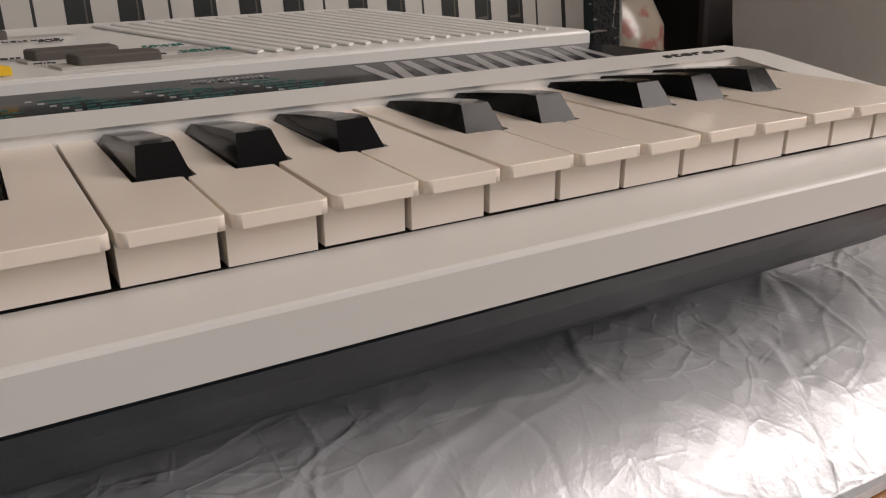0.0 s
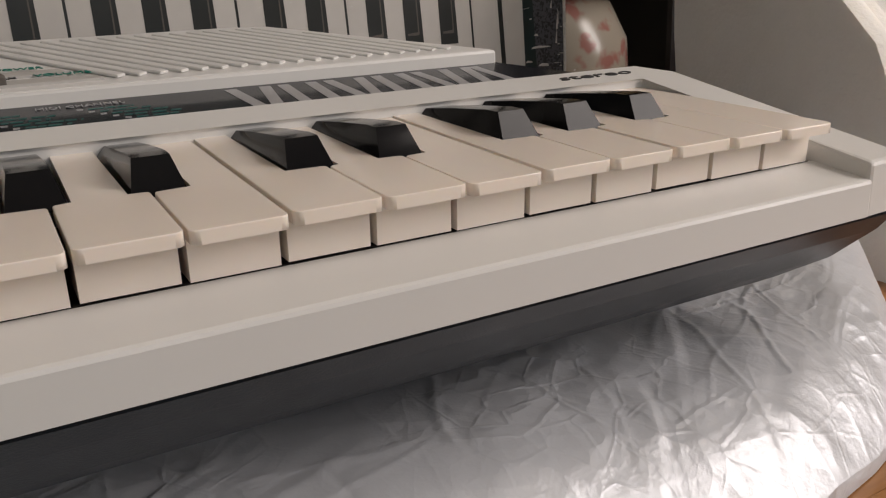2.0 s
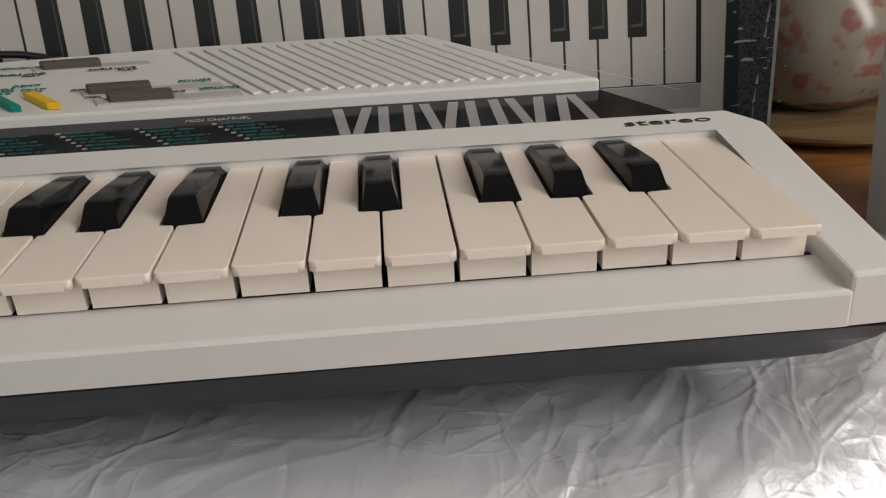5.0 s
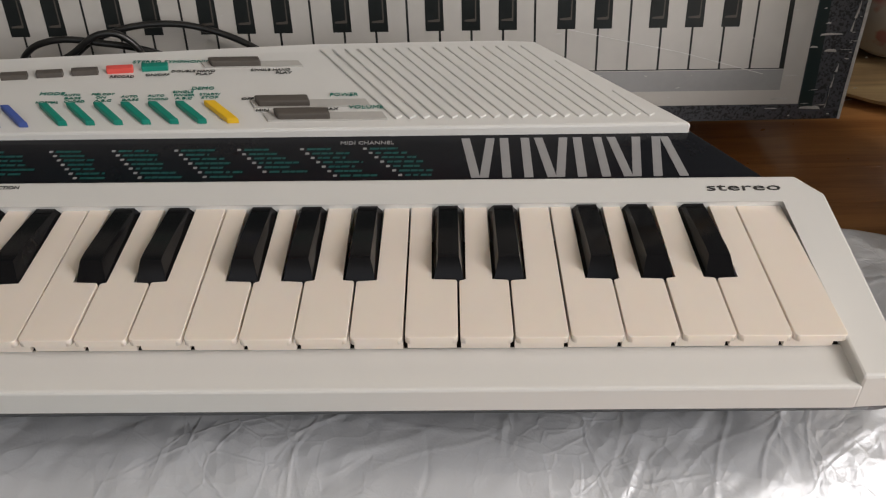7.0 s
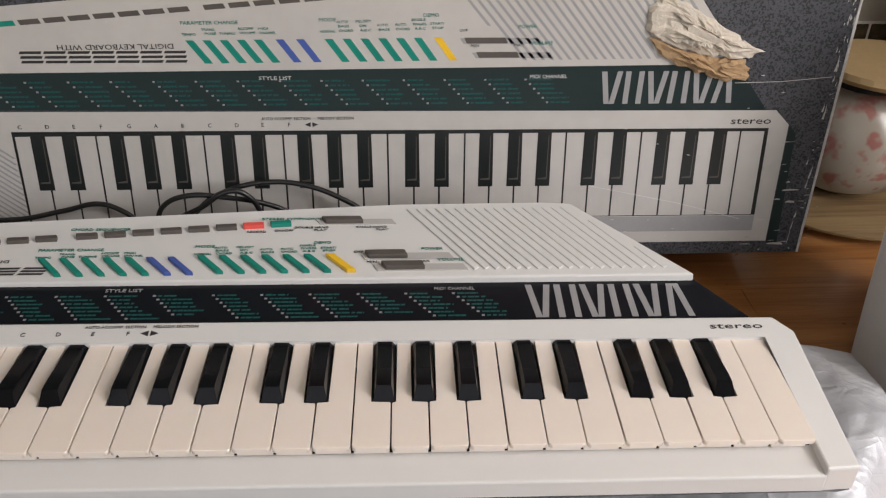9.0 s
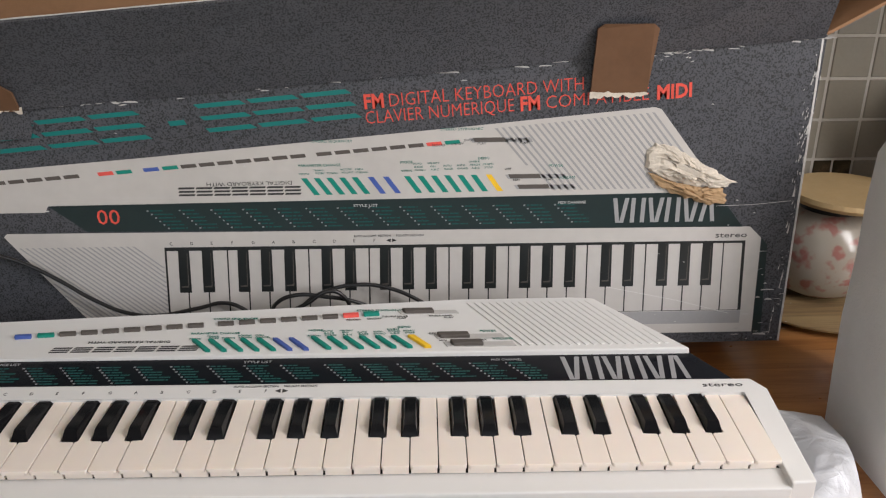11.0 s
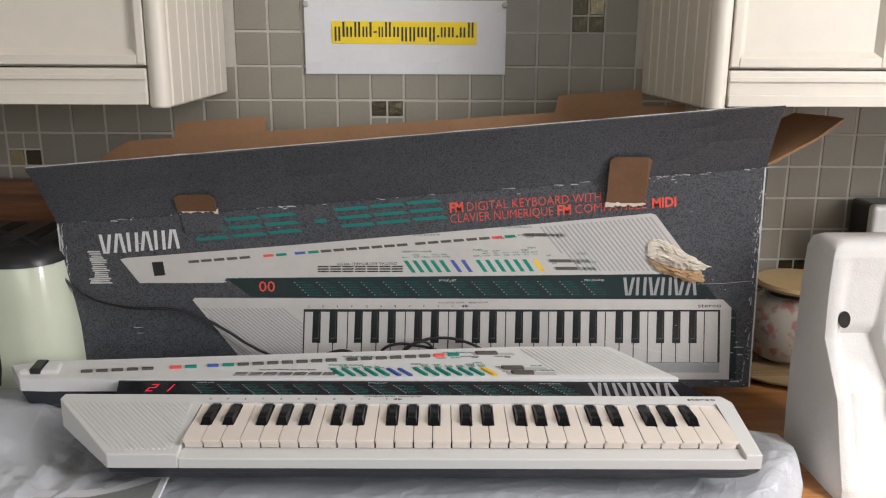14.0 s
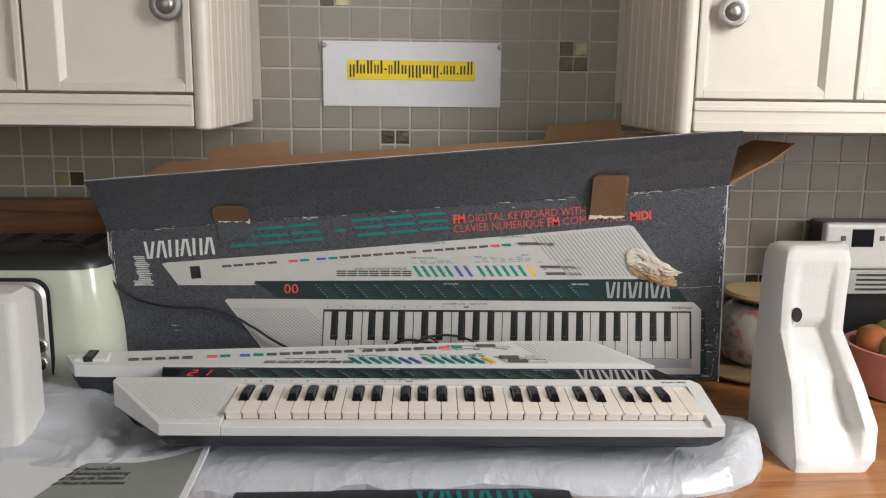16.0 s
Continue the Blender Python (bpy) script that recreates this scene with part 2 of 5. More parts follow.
def prism(poly, z0, z1, bevel=0.0, bm=None, segs=2, top_only=True):
    """A polygon of (x, y) between two heights; each height is a number or a function of x and y."""
    bm = bm or bmesh.new()
    f0 = z0 if callable(z0) else (lambda x, y: z0)
    f1 = z1 if callable(z1) else (lambda x, y: z1)
    area = sum(a[0] * b[1] - b[0] * a[1] for a, b in zip(poly, poly[1:] + poly[:1]))
    poly = poly if area > 0 else poly[::-1]
    low = [bm.verts.new((x, y, f0(x, y))) for x, y in poly]
    high = [bm.verts.new((x, y, f1(x, y))) for x, y in poly]
    top = bm.faces.new(high)
    bm.faces.new(low[::-1])
    n = len(poly)
    sides = [bm.faces.new((low[i], low[(i + 1) % n], high[(i + 1) % n], high[i])) for i in range(n)]
    if bevel:
        edges = list(top.edges)
        if not top_only:
            edges = list({e for f in sides for e in f.edges})
        else:
            edges += [e for f in sides for e in f.edges if abs(e.verts[0].co.z - e.verts[1].co.z) > 1e-6 and e not in edges
                      and (e.verts[0] in high) != (e.verts[1] in high)]
        bmesh.ops.bevel(bm, geom=list(set(edges)), offset=bevel, segments=segs, affect="EDGES", profile=0.5, clamp_overlap=True)
    return bm


def box(x0, x1, y0, y1, z0, z1, bevel=0.0, bm=None, segs=2):
    return prism([(x0, y0), (x1, y0), (x1, y1), (x0, y1)], z0, z1, bevel, bm, segs, False)


def sheet(poly, place, thick, bm=None):
    """A thin plate: polygon points through place(a, b, height)."""
    bm = bm or bmesh.new()
    area = sum(a[0] * b[1] - b[0] * a[1] for a, b in zip(poly, poly[1:] + poly[:1]))
    poly = poly if area > 0 else poly[::-1]
    low = [bm.verts.new(place(a, b, 0)) for a, b in poly]
    high = [bm.verts.new(place(a, b, thick)) for a, b in poly]
    bm.faces.new(high)
    bm.faces.new(low[::-1])
    n = len(poly)
    for i in range(n):
        bm.faces.new((low[i], low[(i + 1) % n], high[(i + 1) % n], high[i]))
    return bm


def lathe(profile, segs=32, bm=None, centre=(0, 0, 0)):
    bm = bm or bmesh.new()
    rings = [[bm.verts.new((centre[0] + r * math.cos(2 * math.pi * k / segs), centre[1] + r * math.sin(2 * math.pi * k / segs), centre[2] + z))
              for k in range(segs)] for r, z in profile]
    for a, b in zip(rings, rings[1:]):
        for k in range(segs):
            bm.faces.new((a[k], a[(k + 1) % segs], b[(k + 1) % segs], b[k]))
    bm.faces.new(rings[0][::-1])
    bm.faces.new(rings[-1])
    return bm


def words(name, text, size, m, material, parent, width=None, shear=0.0, thick=0.00015, align="LEFT", bold=0.0):
    """Lettering in the built-in font, as a thin mesh; m lays its plane."""
    cu = bpy.data.curves.new(name, "FONT")
    cu.body, cu.size, cu.shear, cu.extrude, cu.resolution_u, cu.align_x, cu.offset = text, size, shear, thick, 2, align, bold
    tmp = bpy.data.objects.new(name, cu)
    me = bpy.data.meshes.new_from_object(tmp)
    bpy.data.objects.remove(tmp)
    me.materials.clear()
    xs = [v.co.x for v in me.vertices]
    if width and xs:
        k = width / (max(xs) - min(xs))
        me.transform(Matrix.Diagonal((k, 1, 1, 1)))
    me.transform(m)
    return solid(name, me, material, parent)


# slanted pairs of bars in place of the maker's letters: where each bar starts and ends, in parts of a letter's width
LEANS = (((0.0, 0.34), (1.0, 0.66)), ((0.34, 0.0), (0.66, 1.0)), ((0.04, 0.10), (0.96, 0.90)), ((0.34, 0.0), (0.66, 1.0)), ((0.08, 0.08), (0.92, 0.92)),
         ((0.34, 0.0), (0.66, 1.0)))


def logo_bars(x0, x1, z0, z1, lift, turned, place, material, parent, label=""):
    """Six pairs of bars between x0 and x1; turned: seen upside down. Each pair leans by its own share."""
    step = (x1 - x0) / 6
    for k in range(6):
        pair = LEANS[5 - k if turned else k]
        for top_, foot in pair:
            if turned:
                top_, foot = 1 - foot, 1 - top_
            w = step * 0.235
            a, b = x0 + step * (k + 0.04) + (step * 0.92 - w) * foot, x0 + step * (k + 0.04) + (step * 0.92 - w) * top_
            zk = lift * k
            part("logo_block", sheet([(a, z0 + zk), (a + w, z0 + zk), (b + w, z1 + zk), (b, z1 + zk)], place, 0.00013), material, parent, label)


# ---- the setting ----
Z_TOP, Y_WALL = 0.900, 0.505


def setting(name, bm, material, label, category):
    return tagged(part(name, bm, material), label, category, kind="structure")


setting("floor", box(-2.6, 1.1, -2.6, 0.7, -0.05, 0.0), FLOOR, "plain stone-coloured kitchen floor", "floor")
setting("ceiling", box(-2.6, 1.1, -2.6, 0.7, 2.42, 2.47), PLASTER, "plain white painted kitchen ceiling", "ceiling")
wall_n = setting("wall_north", box(-2.6, 1.1, Y_WALL + 0.0016, 0.62, 0, 2.42), GROUT, "kitchen back wall behind sage tiles with pale grout", "wall")
setting("wall_west", box(-2.6, -2.5, -2.6, 0.51, 0, 2.42), PLASTER, "plain painted kitchen side wall", "wall")
# unseen right wall, its window opening placed and sized to shape the sun patch
wb = box(1.0, 1.1, -2.6, -1.05, 0, 2.42)
box(1.0, 1.1, -0.54, 0.51, 0, 2.42, bm=wb)
box(1.0, 1.1, -1.05, -0.54, 0, 1.12, bm=wb)
box(1.0, 1.1, -1.05, -0.54, 2.36, 2.42, bm=wb)
setting("wall_east", wb, PLASTER, "unseen painted side wall, window opening sized to shape sunlight", "wall")
# unseen wall added behind; its opening holds the fill lamp
wb = box(-2.5, -1.40, -2.6, -2.5, 0, 2.42)
box(0.40, 1.0, -2.6, -2.5, 0, 2.42, bm=wb)
box(-1.40, 0.40, -2.6, -2.5, 2.36, 2.42, bm=wb)
box(-1.40, 0.40, -2.6, -2.5, 0.0, 1.08, bm=wb)
setting("wall_south", wb, PLASTER, "unseen painted wall behind, opening added for the fill lamp", "wall")
setting("ground", box(-40, 40, -40, 40, -0.4, -0.3), mat("lawn", (0.06, 0.11, 0.03), 0.9, var=0.3, scale=2), "green lawn outside the windows", "ground")
win = setting("window_1", box(1.03, 1.07, -1.05, -1.03, 1.12, 2.36), CREAM, "unseen white frame around the sun-shaping window opening", "window")
for y0, y1, z0, z1 in ((-0.56, -0.54, 1.12, 2.36), (-1.03, -0.56, 1.12, 1.14), (-1.03, -0.56, 2.345, 2.36)):
    part("window_frame", box(1.03, 1.07, y0, y1, z0, z1), CREAM, win)

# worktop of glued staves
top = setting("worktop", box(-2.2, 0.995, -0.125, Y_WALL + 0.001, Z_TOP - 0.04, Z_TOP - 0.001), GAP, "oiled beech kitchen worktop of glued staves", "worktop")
stave_y = -0.125
row = 0
while stave_y < Y_WALL:
    y1 = min(stave_y + 0.042, Y_WALL + 0.001)
    x = -2.2 + (row % 3) * 0.21
    cuts = [-2.2]
    while x < 0.99:
        if x > -2.15:
            cuts.append(x)
        x += 0.62
    cuts.append(0.995)
    for a, b in zip(cuts, cuts[1:]):
        if b - a > 0.02:
            me_b = box(a + 0.00008, b - 0.00008, stave_y + 0.00008, y1 - 0.00008, Z_TOP - 0.02, Z_TOP)
            part("stave", me_b, TOP, top)
    stave_y, row = y1, row + 1
base = setting("base_cabinets", box(-2.2, 0.99, -0.08, 0.50, 0.0, Z_TOP - 0.041), CREAM, "cream kitchen base units under the worktop", "cabinet")

# ---- keytar ----
KEYTAR = thing("keytar", "white plastic shoulder keyboard with ivory keys on plastic wrap", "keyboard",
               pose(0.0034, 0.0025, 0.9788, 0, 0, -1.30))
PITCH = 0.0195
SEAM, BOTTOM = -0.0131, -0.0400


def z_panel(u, v):
    return 0.0024 + 0.19 * (v + 0.0166)


def z_deck(u, v):
    return 0.028 + 0.15 * (v - 0.1195) + min(u + 0.2, 0) * 0.006


def z_strip(u, v):
    return 0.0175 + 0.150 * (v - 0.083)


def on(surface, du=0.0, dv=0.0):
    return lambda a, b, h: (a + du, b + dv, surface(a + du, b + dv) + h)


RING = [(-0.7232, 0.0745), (-0.7205, 0.0838), (0.0085, 0.0828), (0.0182, 0.0716), (0.0205, -0.0172), (0.0034, -0.0180), (0.0006, 0.0685),
        (-0.5668, 0.0700), (-0.5674, -0.0182), (-0.6385, -0.0182)]
part("top_shell", prism(RING, SEAM, z_panel, 0.0012), WHITE, KEYTAR, smooth=False)
part("front_rail", prism([(-0.5672, -0.0183), (0.0046, -0.0183), (0.0040, 0.0012), (-0.5672, 0.0012)], SEAM,
                         lambda u, v: -0.0001 + 0.14 * v if v < 0 else -0.0001, 0.0011), WHITE, KEYTAR)
part("key_bed", box(-0.5670, 0.0008, 0.0013, 0.0700, SEAM, -0.0022), GAP, KEYTAR)
# dark strip painting the shade under the key fronts along the rail
part("key_slip_gap", box(-0.5668, 0.0024, 0.00125, 0.0030, -0.0030, -0.0004), GAP, KEYTAR)
STRIP_POLY = [(0.0002, 0.0832), (-0.0275, 0.1198), (-0.6745, 0.1198), (-0.6665, 0.0842)]
part("display_strip", prism(STRIP_POLY, SEAM, z_strip, 0.0004), STRIP, KEYTAR, "smoked black acrylic display strip")
DECK_POLY = [(-0.0278, 0.1185), (-0.0945, 0.1898), (-0.113, 0.1905), (-0.21, 0.1890), (-0.424, 0.1765), (-0.63, 0.1645), (-0.775, 0.157),
             (-0.8125, 0.149), (-0.790, 0.119), (-0.76, 0.1175), (-0.674, 0.1175)]
part("deck", prism(DECK_POLY, lambda u, v: z_deck(u, v) - 0.0055, z_deck, 0.0012), WHITE, KEYTAR)
NECK = [(-0.6735, 0.1180), (-0.6735, 0.1605), (-0.775, 0.1565), (-0.8118, 0.1485), (-0.7895, 0.1195), (-0.76, 0.1180)]
part("neck_shell", prism(NECK, lambda u, v: z_deck(u, v) - 0.016, lambda u, v: z_deck(u, v) - 0.0048), WHITE, KEYTAR)


def inset(poly, d):
    """The polygon moved inwards by d, corner by corner."""
    area = sum(a[0] * b[1] - b[0] * a[1] for a, b in zip(poly, poly[1:] + poly[:1]))
    s = 1 if area > 0 else -1
    out = []
    n = len(poly)
    for i in range(n):
        p, q, r = Vector(poly[i - 1]), Vector(poly[i]), Vector(poly[(i + 1) % n])
        a, b = (q - p).normalized(), (r - q).normalized()
        na, nb = Vector((-a.y, a.x)) * s, Vector((-b.y, b.x)) * s
        m = (na + nb).normalized()
        out.append(tuple(q + m * (d / max(m.dot(na), 0.45))))
    return out


def dish(poly, rings, material, name):
    bm = bmesh.new()
    loops = [[bm.verts.new((x, y, z(x, y) if callable(z) else z)) for x, y in inset(poly, d)] for d, z in rings]
    n = len(poly)
    for a, b in zip(loops, loops[1:]):
        for i in range(n):
            bm.faces.new((a[i], a[(i + 1) % n], b[(i + 1) % n], b[i]))
    bm.faces.new(loops[-1])
    bm.faces.new(loops[0][::-1])
    bmesh.ops.recalc_face_normals(bm, faces=bm.faces)
    return part(name, bm, material, KEYTAR)


LOWER = [(-0.7225, 0.0750), (-0.7205, 0.0838), (-0.69, 0.118), (-0.63, 0.1600), (-0.424, 0.1720), (-0.21, 0.1845), (-0.096, 0.1860), (-0.0285, 0.1190),
         (0.0085, 0.0826), (0.0180, 0.0716), (0.0203, -0.0172), (-0.6385, -0.0180)]
dish(LOWER, [(0.0016, SEAM + 0.0012), (0.0016, SEAM - 0.0010), (0.0006, SEAM - 0.0014), (0.0040, -0.0200), (0.0120, -0.0290), (0.0230, -0.0365), (0.034, BOTTOM)],
     SHELL, "bottom_shell")
UNDER = [(-0.0300, 0.1205), (-0.0950, 0.1875), (-0.21, 0.1868), (-0.424, 0.1745), (-0.63, 0.1625), (-0.775, 0.155), (-0.81, 0.1478), (-0.789, 0.1195),
         (-0.72, 0.1190)]
dish(UNDER, [(0.001, lambda u, v: z_deck(u, v) - (0.0050 if u > -0.7 else 0.0155)), (0.004, -0.002), (0.008, -0.012), (0.016, -0.020)], SHELL, "deck_under_shell")


# keys: outlines from the front edge to the back, cut for the black keys
BW = 0.0122
CUTS = {2: -0.0373, 3: -0.0609, 4: -0.0820, 6: -0.1171, 7: -0.1401}


def black_centre(k):
    octave, step = divmod(k - 1, 7)
    base = {2: 2, 3: 3, 4: 4, 6: 6, 7: 7}.get(step + 1)
    return None if base is None else CUTS[base] - 7 * PITCH * octave


def z_white(v):
    return 0.0127 + 0.042 * v


CAP_FRONT, CAP_BACK, BLACK_FRONT = -0.0078, 0.0700, 0.0236
key_meshes = {}


def white_mesh(k):
    """White key k, counted from the top end, with its right edge at zero."""
    kind = (k % 7, k == 0)
    if kind in key_meshes:
        return key_meshes[kind]
    right, left = -0.0004, -PITCH + 0.0004
    cr, cl = black_centre(k) if k else None, black_centre(k + 1)
    off = k * PITCH
    gap = 0.0006
    def corner(x, y, sx, sy, rad=0.0016):
        """A rounded corner whose sides run towards sx and sy."""
        cx, cy = x + sx * rad, y + sy * rad
        pts = [(cx - sx * rad * math.cos(a), cy - sy * rad * math.sin(a)) for a in (0, radians(30), radians(60), radians(90))]
        return pts

    poly = corner(left, CAP_FRONT, 1, 1) + corner(right, CAP_FRONT, -1, 1)[::-1]
    if cr is not None:
        e = cr + off - BW / 2 - gap
        poly += corner(right, BLACK_FRONT - gap, -1, -1, 0.0010) + [(e, BLACK_FRONT - gap), (e, CAP_BACK)]
    else:
        poly += [(right, CAP_BACK)]
    if cl is not None:
        e = cl + off + BW / 2 + gap
        poly += [(e, CAP_BACK), (e, BLACK_FRONT - gap)] + corner(left, BLACK_FRONT - gap, 1, -1, 0.0010)[::-1]
    else:
        poly += [(left, CAP_BACK)]
    bm = prism(poly, lambda x, y: z_white(y) - 0.0028, lambda x, y: z_white(y), 0.0018, segs=4)
    # the front face under the cap leans slightly and stands on the key bed
    b2 = bmesh.new()
    f = [(-0.0004, 0.0004), (-0.0010, z_white(-0.001) - 0.0026), (0.012, z_white(0.012) - 0.0028), (0.012, 0.0004)]
    a, c = left + 0.0004, right - 0.0004
    lo = [b2.verts.new((a, y, z)) for y, z in f]
    hi = [b2.verts.new((c, y, z)) for y, z in f]
    b2.faces.new(lo)
    b2.faces.new(hi[::-1])
    for i in range(4):
        b2.faces.new((lo[i], hi[i], hi[(i + 1) % 4], lo[(i + 1) % 4]))
    bmesh.ops.recalc_face_normals(b2, faces=b2.faces)
    tmp = bpy.data.meshes.new("tmp")
    b2.to_mesh(tmp)
    b2.free()
    bm.from_mesh(tmp)
    bpy.data.meshes.remove(tmp)
    me = bpy.data.meshes.new("white_key")
    bm.to_mesh(me)
    bm.free()
    me.polygons.foreach_set("use_smooth", [p.area < 2.2e-5 for p in me.polygons])
    key_meshes[kind] = me
    return me


def black_mesh():
    """A tapered black key with a sloping nose and a shallow finger hollow."""
    bm = bmesh.new()
    h = BW / 2
    top = h - 0.0021
    zt = lambda v: z_white(v) - 0.0015
    low = [[bm.verts.new((s * w, v, zt(v))) for s in (-1, 1)] for v, w, _ in ((BLACK_FRONT, h, 0), (0.0295, h, 0), (0.0340, h, 0), (0.0500, h, 0), (0.0720, h, 0))]
    rise = [(BLACK_FRONT + 0.0008, h - 0.0006, 0.0014), (0.0288, top, 0.0076), (0.0345, top, 0.0074), (0.0520, top, 0.0052), (0.0720, top, 0.0022)]
    high = [[bm.verts.new((s * w, v, zt(v) + z)) for s in (-1, 1)] for v, w, z in rise]
    for i in range(4):
        bm.faces.new((high[i][0], high[i][1], high[i + 1][1], high[i + 1][0]))
        bm.faces.new((low[i][1], low[i + 1][1], high[i + 1][1], high[i][1]))
        bm.faces.new((low[i + 1][0], low[i][0], high[i][0], high[i + 1][0]))
    bm.faces.new((low[0][0], low[0][1], high[0][1], high[0][0]))
    bm.faces.new((low[4][1], low[4][0], high[4][0], high[4][1]))
    sharp = [e for e in bm.edges if len(e.link_faces) == 2 and e.calc_face_angle(0) > 0.45]
    bmesh.ops.bevel(bm, geom=sharp, offset=0.0010, segments=4, affect="EDGES", profile=0.5, clamp_overlap=True)
    me = bpy.data.meshes.new("black_key")
    bm.to_mesh(me)
    bm.free()
    me.materials.append(BLACK)
    me.polygons.foreach_set("use_smooth", [True] * len(me.polygons))
    me.set_sharp_from_angle(angle=radians(24))
    return me


for k in range(29):
    ob = solid("white_key", white_mesh(k), KEY, KEYTAR)
    ob.location.x = -k * PITCH
    ob.location.z = (0.0001 * ((k * 7) % 5 - 2))
bk = black_mesh()
for k in range(1, 29):
    if black_centre(k) is not None:
        solid("black_key", bk, BLACK, KEYTAR).location.x = black_centre(k)


# slanted buttons
def slant(u, v, width, run, rise, surface, h, material, name="button", bevel=0.0005):
    poly = [(u, v), (u + width, v), (u + width + run, v + rise), (u + run, v + rise)]
    bm = prism(poly, lambda a, b: surface(a, b) - 0.0004, lambda a, b: surface(a, b) + h, bevel, segs=2)
    return part(name, bm, material, KEYTAR)


for k in range(7):
    slant(-0.4190 + 0.01315 * k, 0.1222, 0.0044, -0.0142, 0.0146, z_deck, 0.0022, BLUE if k > 4 else GREEN)
for k in range(7):
    slant(-0.3220 + 0.01312 * k + (0.0006 if k == 6 else 0), 0.1229, 0.0056 if k == 6 else 0.0044, -0.0142, 0.0150, z_deck, 0.0022, YELLOW if k == 6 else GREEN)
ROW = [(-0.724, GREYBTN), (-0.7067, GREYBTN), (-0.6894, GREYBTN), (-0.6721, GREYBTN), (-0.6548, GREYBTN), (-0.6227, RED), (-0.6054, GREEN), (-0.580, BLUE),
       (-0.562, GREEN)]
ROW += [(-0.5447 + 0.0172 * k, GREYBTN) for k in range(7)] + [(-0.4168 + 0.0174 * k, GREYBTN) for k in range(6)] + [(-0.3125, RED), (-0.2951, GREEN)]
for u, m in ROW:
    v = 0.1652 + 0.085 * (u + 0.3127)
    poly = [(u + 0.0010, v), (u + 0.0142, v + 0.0008), (u + 0.0134, v + 0.0046), (u, v + 0.0038)]
    part("button", prism(poly, lambda a, b: z_deck(a, b) - 0.0004, lambda a, b: z_deck(a, b) + 0.0022, 0.0005), m, KEYTAR)
for u0, u1, v0, v1, k0, k1 in ((-0.2320, -0.1765, 0.1345, 0.1400, -0.2318, -0.2062), (-0.2240, -0.1680, 0.1240, 0.1296, -0.2212, -0.1956),
                               (-0.2625, -0.2130, 0.1690, 0.1738, -0.2610, -0.2350)):
    part("switch_slot", prism([(u0, v0), (u1, v0), (u1 - 0.003, v1), (u0 - 0.003, v1)], lambda a, b: z_deck(a, b) - 0.002, lambda a, b: z_deck(a, b) + 0.00025),
         SLOT, KEYTAR)
    part("slider", prism([(k0 + 0.002, v0 + 0.0002), (k1 + 0.001, v0 + 0.0002), (k1 - 0.001, v1), (k0 - 0.001, v1)], z_deck,
                         lambda a, b: z_deck(a, b) + 0.0032, 0.0008), GREYBTN, KEYTAR)
# pitch wheel
part("wheel_hood", prism([(-0.796, 0.128), (-0.748, 0.128), (-0.752, 0.150), (-0.786, 0.152)], z_deck, lambda a, b: z_deck(a, b) + 0.0040, 0.003, segs=3), WHITE, KEYTAR)
part("pitch_wheel", prism([(-0.782, 0.1275), (-0.768, 0.1275), (-0.768, 0.151), (-0.782, 0.151)], z_deck, lambda a, b: z_deck(a, b) + 0.0062, 0.002, segs=3), RUBBER, KEYTAR)


# ribbed loudspeaker grilles
def clip(poly, p, d):
    """The stretch of the line p + s d inside a convex polygon."""
    lo, hi = -9.0, 9.0
    n = len(poly)
    area = sum(a[0] * b[1] - b[0] * a[1] for a, b in zip(poly, poly[1:] + poly[:1]))
    for i in range(n):
        a, b = Vector(poly[i]), Vector(poly[(i + 1) % n])
        e = b - a
        nrm = Vector((-e.y, e.x)) * (1 if area > 0 else -1)
        num, den = nrm.dot(a - Vector(p)), nrm.dot(Vector(d))
        if abs(den) < 1e-9:
            if num > 0:
                return None
            continue
        s = num / den
        if den > 0:
            lo = max(lo, s)
        else:
            hi = min(hi, s)
    return (lo, hi) if hi > lo + 1e-4 else None


def grille(poly, step, way, surface, width, h, start, stop):
    u = start
    d = Vector(way).normalized()
    n = Vector((-d.y, d.x))
    base = poly[0][1]
    while u < stop:
        ends = clip(poly, (u, base), d)
        if ends:
            p, q = Vector((u, base)) + d * (ends[0] + 0.0012), Vector((u, base)) + d * (ends[1] - 0.0012)
            if (q - p).dot(d) > 0.002:
                w = n * width / 2
                bm = prism([tuple(p - w), tuple(q - w), tuple(q + w), tuple(p + w)], lambda a, b: surface(a, b) - 0.0003, lambda a, b: surface(a, b) + h, 0.0003, segs=1)
                part("rib", bm, WHITE, KEYTAR)
        u += step


grille([(-0.1640, 0.1240), (-0.0385, 0.1240), (-0.0985, 0.1872), (-0.2080, 0.1855)], 0.00655, (-0.0435, 0.062), z_deck, 0.0036, 0.00055, -0.162, 0.10)
grille([(-0.6330, -0.0115), (-0.5745, -0.0115), (-0.5745, 0.0690), (-0.7140, 0.0690)], 0.0056, (-0.060, 0.062), z_panel, 0.0032, 0.0006, -0.632, -0.49)

# print on the strip: columns of teal lists, pale headings, large silver letter blocks
lists = bmesh.new()
nums = bmesh.new()
rng = random.Random(5)
def dashes(x, z, length, tall, place, bm):
    """A line of small print, as a row of short dashes with gaps between words."""
    end = x + length
    while x < end:
        w = rng.uniform(0.0018, 0.0048)
        sheet([(x, z), (min(x + w, end), z), (min(x + w, end) + 0.0002, z + tall), (x + 0.0002, z + tall)], place, 0.00012, bm)
        x += w + rng.choice((0.0004, 0.0004, 0.0012))


